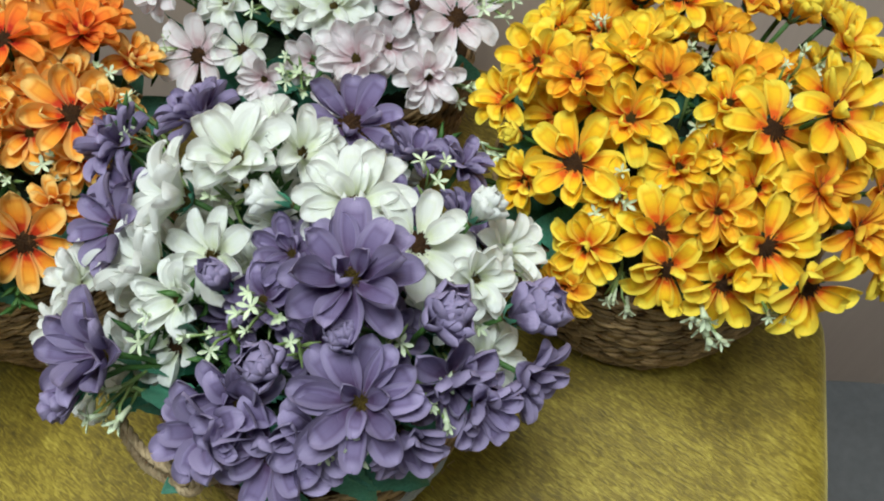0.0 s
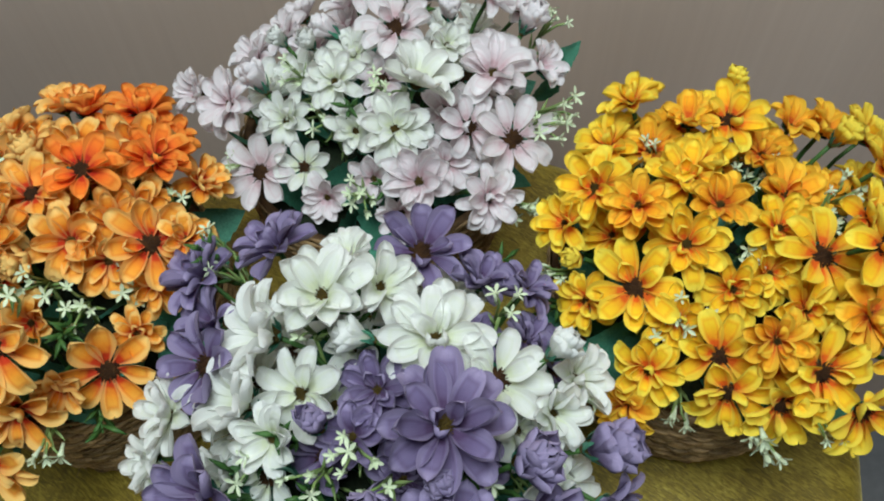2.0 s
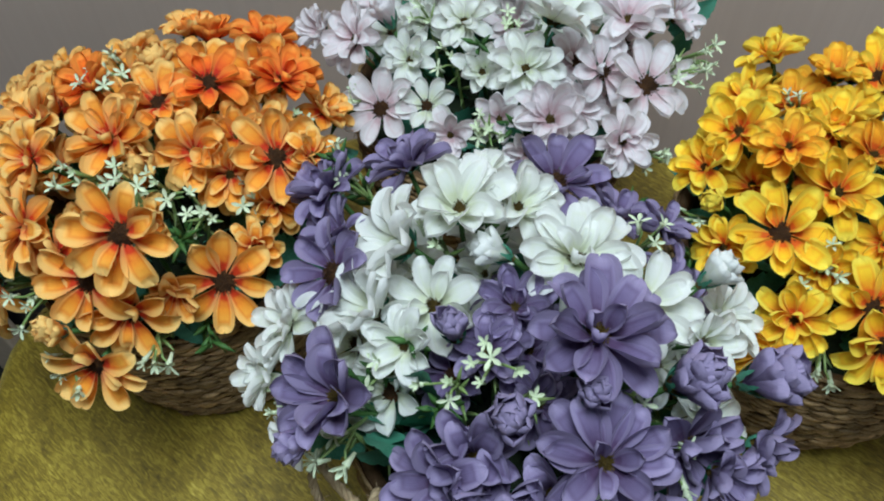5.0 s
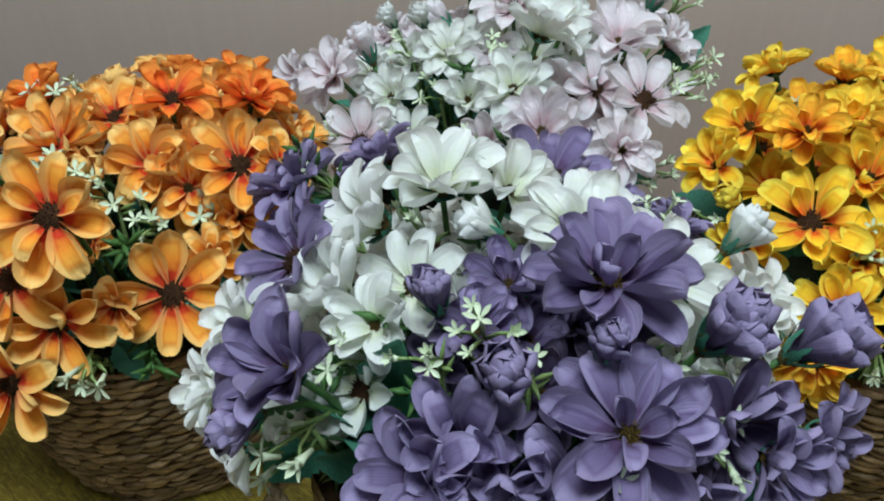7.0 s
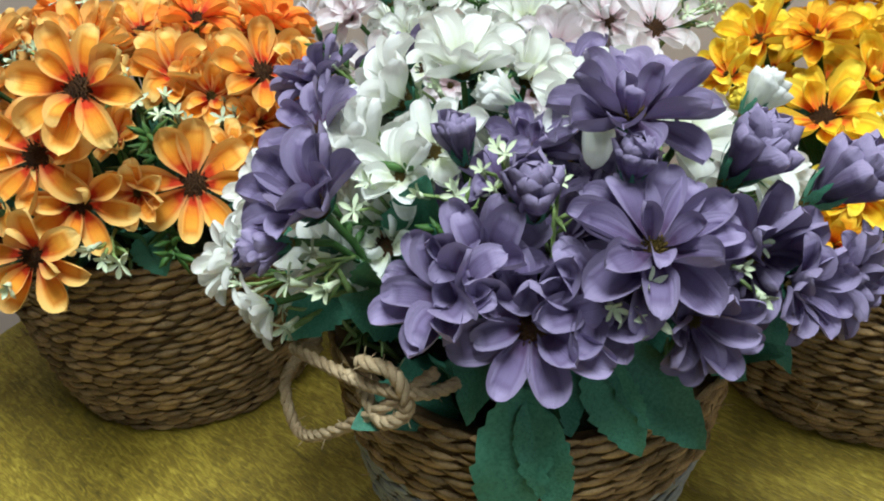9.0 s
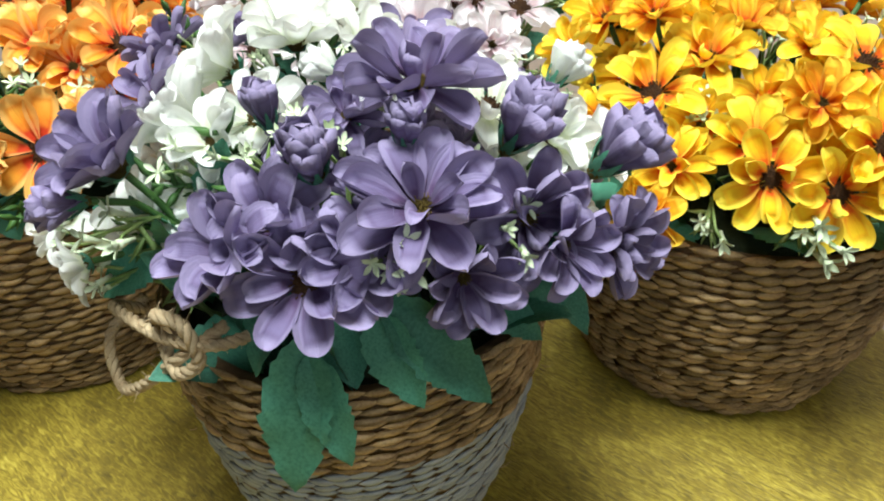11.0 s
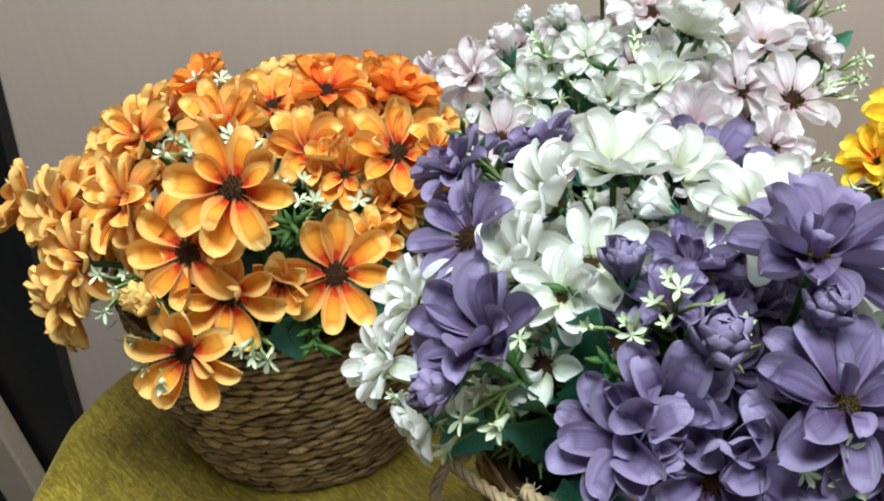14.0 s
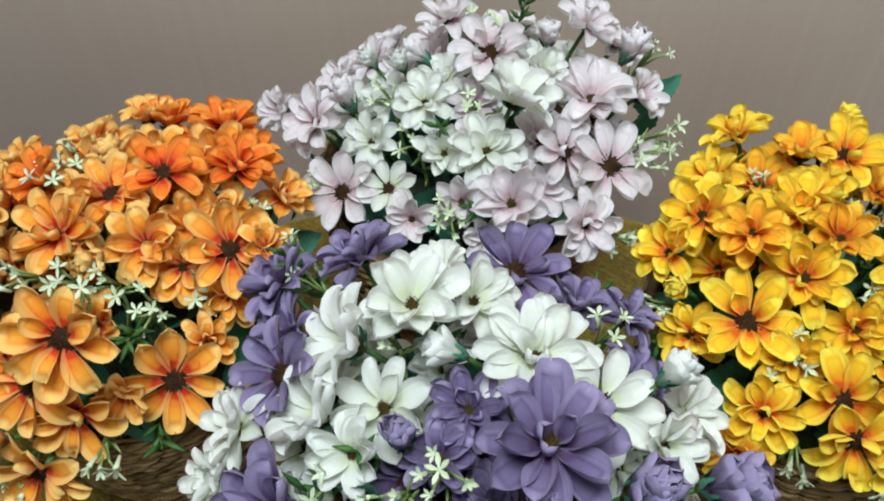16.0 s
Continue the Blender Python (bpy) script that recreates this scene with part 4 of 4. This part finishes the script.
s(-0.244, 0.322, 0.148, (-0.4, -0.85, 0.2), 4)
s(-0.183, 0.309, 0.130, (0.2, -0.95, 0.0), 3, 0.0066)
s(-0.245, 0.463, 0.172, count=4)
s(-0.141, 0.444, 0.158, count=3)
s(-0.288, 0.437, 0.150, (-0.7, 0.0, 0.6), 4)
s(-0.300, 0.385, 0.140, (-0.85, -0.2, 0.4), 4)
s(-0.272, 0.340, 0.130, (-0.8, -0.5, 0.1), 4)
s(-0.232, 0.430, 0.190, count=4)
s(-0.225, 0.300, 0.130, (-0.3, -0.9, 0.1), 3)
s = yellow.sprig
s(0.152, 0.471, 0.160, count=5)
s(0.174, 0.478, 0.158, count=5)
s(0.150, 0.424, 0.158, count=5)
s(0.148, 0.411, 0.154, count=4)
s(0.113, 0.388, 0.154, count=5)
s(0.102, 0.386, 0.152, count=4)
s(0.146, 0.331, 0.128, (0.1, -0.98, -0.1), 5, 0.0066)
s(0.173, 0.334, 0.138, (0.3, -0.95, 0.0), 4)
s(0.108, 0.345, 0.122, (-0.2, -0.95, -0.1), 3)
s(0.045, 0.412, 0.145, (-0.8, -0.3, 0.3), 4)
s(0.185, 0.440, 0.168, count=5)
s(0.200, 0.455, 0.165, count=4)
s(0.103, 0.480, 0.165, count=4)
s = pink.sprig
s(-0.050, 0.452, 0.154, (0, -0.7, 0.7), 6)
s(0.052, 0.490, 0.172, (0.7, -0.3, 0.6), 6)
s(0.060, 0.500, 0.176, (0.8, -0.2, 0.6), 5)
s(-0.040, 0.510, 0.176, count=5)
s(-0.095, 0.525, 0.172, count=4)
s(-0.075, 0.500, 0.160, count=4)
s(-0.130, 0.480, 0.140, (-0.7, -0.5, 0.4), 4)
s(0.055, 0.560, 0.185, (0.6, 0.3, 0.7), 4)
s(-0.040, 0.575, 0.188, count=3)
s(0.040, 0.455, 0.140, (0.7, -0.6, 0.2), 4)
g = purple.fern
g(-0.068, 0.312, 0.176)
g(-0.088, 0.300, 0.160, (-0.6, -0.6, 0.4))
g(-0.055, 0.288, 0.168)
g(-0.116, 0.398, 0.185, (-0.5, 0.1, 0.8))
g(0.012, 0.300, 0.176)
g(0.050, 0.330, 0.150, (0.8, -0.5, 0.2))
g(-0.095, 0.292, 0.142, (-0.7, -0.7, 0.1))
g(-0.045, 0.375, 0.185)
g(0.030, 0.430, 0.135, (0.6, 0.3, 0.3))
g = orange.fern
g(-0.138, 0.425, 0.165)
g(-0.180, 0.360, 0.160)
g(-0.165, 0.330, 0.120, (0.4, -0.9, 0.0))
g = pink.fern
g(-0.060, 0.500, 0.170)
g(-0.035, 0.460, 0.150)
g(-0.140, 0.475, 0.130, (-0.7, -0.5, 0.1))
g(-0.020, 0.590, 0.190)
g = yellow.fern
g(0.050, 0.400, 0.130, (-0.7, -0.6, 0.1))
g(0.160, 0.455, 0.160)
leaf = purple.leaf
leaf((-0.026, 0.256, 0.134), (-0.032, 0.232, 0.082), (0.0, -1.0, 0.1), 0.023)
leaf((-0.024, 0.254, 0.130), (-0.012, 0.236, 0.096), (0.1, -1.0, 0.15), 0.018)
leaf((-0.002, 0.268, 0.142), (0.034, 0.256, 0.110), (0.25, -0.9, 0.6), 0.019)
leaf((-0.006, 0.266, 0.138), (0.010, 0.249, 0.113), (0.1, -1.0, 0.3), 0.018)
leaf((-0.034, 0.270, 0.150), (-0.046, 0.248, 0.126), (-0.6, -0.8, 0.4), 0.016)
leaf((0.018, 0.288, 0.138), (0.050, 0.284, 0.116), (0.5, -0.8, 0.5), 0.017)
leaf((0.040, 0.312, 0.134), (0.066, 0.294, 0.116), (0.7, -0.6, 0.5), 0.019)
leaf((-0.080, 0.298, 0.142), (-0.108, 0.280, 0.128), (-0.4, -0.8, 0.6), 0.022)
leaf((-0.068, 0.290, 0.140), (-0.076, 0.268, 0.160), (-0.4, -0.9, 0.2), 0.022)
leaf((-0.064, 0.312, 0.140), (-0.062, 0.290, 0.176), (-0.1, -0.8, 0.6), 0.024)
leaf((-0.058, 0.300, 0.130), (-0.058, 0.282, 0.164), (-0.1, -0.9, 0.4), 0.024)
leaf((-0.020, 0.275, 0.135), (-0.012, 0.252, 0.120), (0.0, -0.9, 0.5), 0.019)
leaf((0.050, 0.330, 0.140), (0.066, 0.330, 0.128), (0.8, -0.4, 0.4), 0.016)
leaf((-0.075, 0.310, 0.135), (-0.092, 0.284, 0.156), (-0.5, -0.8, 0.5), 0.026)
leaf((-0.085, 0.315, 0.130), (-0.112, 0.300, 0.146), (-0.7, -0.6, 0.5), 0.024)
leaf((-0.060, 0.300, 0.130), (-0.078, 0.270, 0.146), (-0.4, -0.9, 0.4), 0.026)
leaf((0.035, 0.300, 0.140), (0.052, 0.280, 0.140), (0.5, -0.8, 0.4), 0.020)
leaf((-0.080, 0.320, 0.125), (-0.106, 0.310, 0.128), (-0.8, -0.5, 0.4), 0.024)
leaf = pink.leaf
leaf((-0.045, 0.480, 0.120), (-0.040, 0.452, 0.148), (0.0, -0.75, 0.65), 0.022)
leaf((0.040, 0.535, 0.140), (0.056, 0.530, 0.164), (0.6, -0.5, 0.5), 0.021)
leaf((0.045, 0.545, 0.150), (0.066, 0.545, 0.172), (0.3, -0.8, 0.5), 0.014)
leaf = orange.leaf
leaf((-0.180, 0.370, 0.120), (-0.172, 0.352, 0.150), (0.1, -0.85, 0.5), 0.019)
leaf((-0.185, 0.350, 0.118), (-0.176, 0.338, 0.106), (0.2, -0.9, 0.5), 0.018)
leaf = yellow.leaf
leaf((0.070, 0.385, 0.120), (0.058, 0.360, 0.118), (-0.4, -0.5, 0.8), 0.021)
leaf((0.150, 0.430, 0.130), (0.140, 0.412, 0.156), (0, -0.7, 0.7), 0.018)
leaf((0.180, 0.365, 0.125), (0.190, 0.345, 0.116), (0.2, -0.8, 0.6), 0.018)

for thing, top in ((purple, 0.155), (orange, 0.145), (yellow, 0.145), (pink, 0.148)):
    thing.backing(30, top)

# ---- rope handles ----
def handle(thing, places, radius=0.0020, turns=9):
    return rope([Vector(p) - thing.at for p in places], radius, turns, thing.thing)


handle(purple, [(-0.100, 0.296, 0.108), (-0.104, 0.284, 0.119), (-0.087, 0.266, 0.128), (-0.070, 0.256, 0.130), (-0.054, 0.253, 0.132), (-0.044, 0.262, 0.130)])
handle(purple, [(-0.100, 0.298, 0.112), (-0.109, 0.284, 0.105), (-0.104, 0.274, 0.090), (-0.090, 0.264, 0.100), (-0.068, 0.254, 0.124), (-0.052, 0.258, 0.136)])
handle(purple, [(-0.076, 0.270, 0.126), (-0.074, 0.258, 0.138), (-0.064, 0.254, 0.138), (-0.060, 0.252, 0.126), (-0.068, 0.252, 0.120), (-0.076, 0.262, 0.124)], 0.0022, 6)
handle(orange, [(-0.283, 0.425, 0.100), (-0.296, 0.420, 0.112), (-0.302, 0.405, 0.104), (-0.296, 0.390, 0.085), (-0.282, 0.390, 0.082)], 0.0020, 8)
handle(yellow, [(0.214, 0.460, 0.098), (0.230, 0.452, 0.112), (0.236, 0.438, 0.106), (0.230, 0.424, 0.094), (0.216, 0.424, 0.094)], 0.0020, 8)
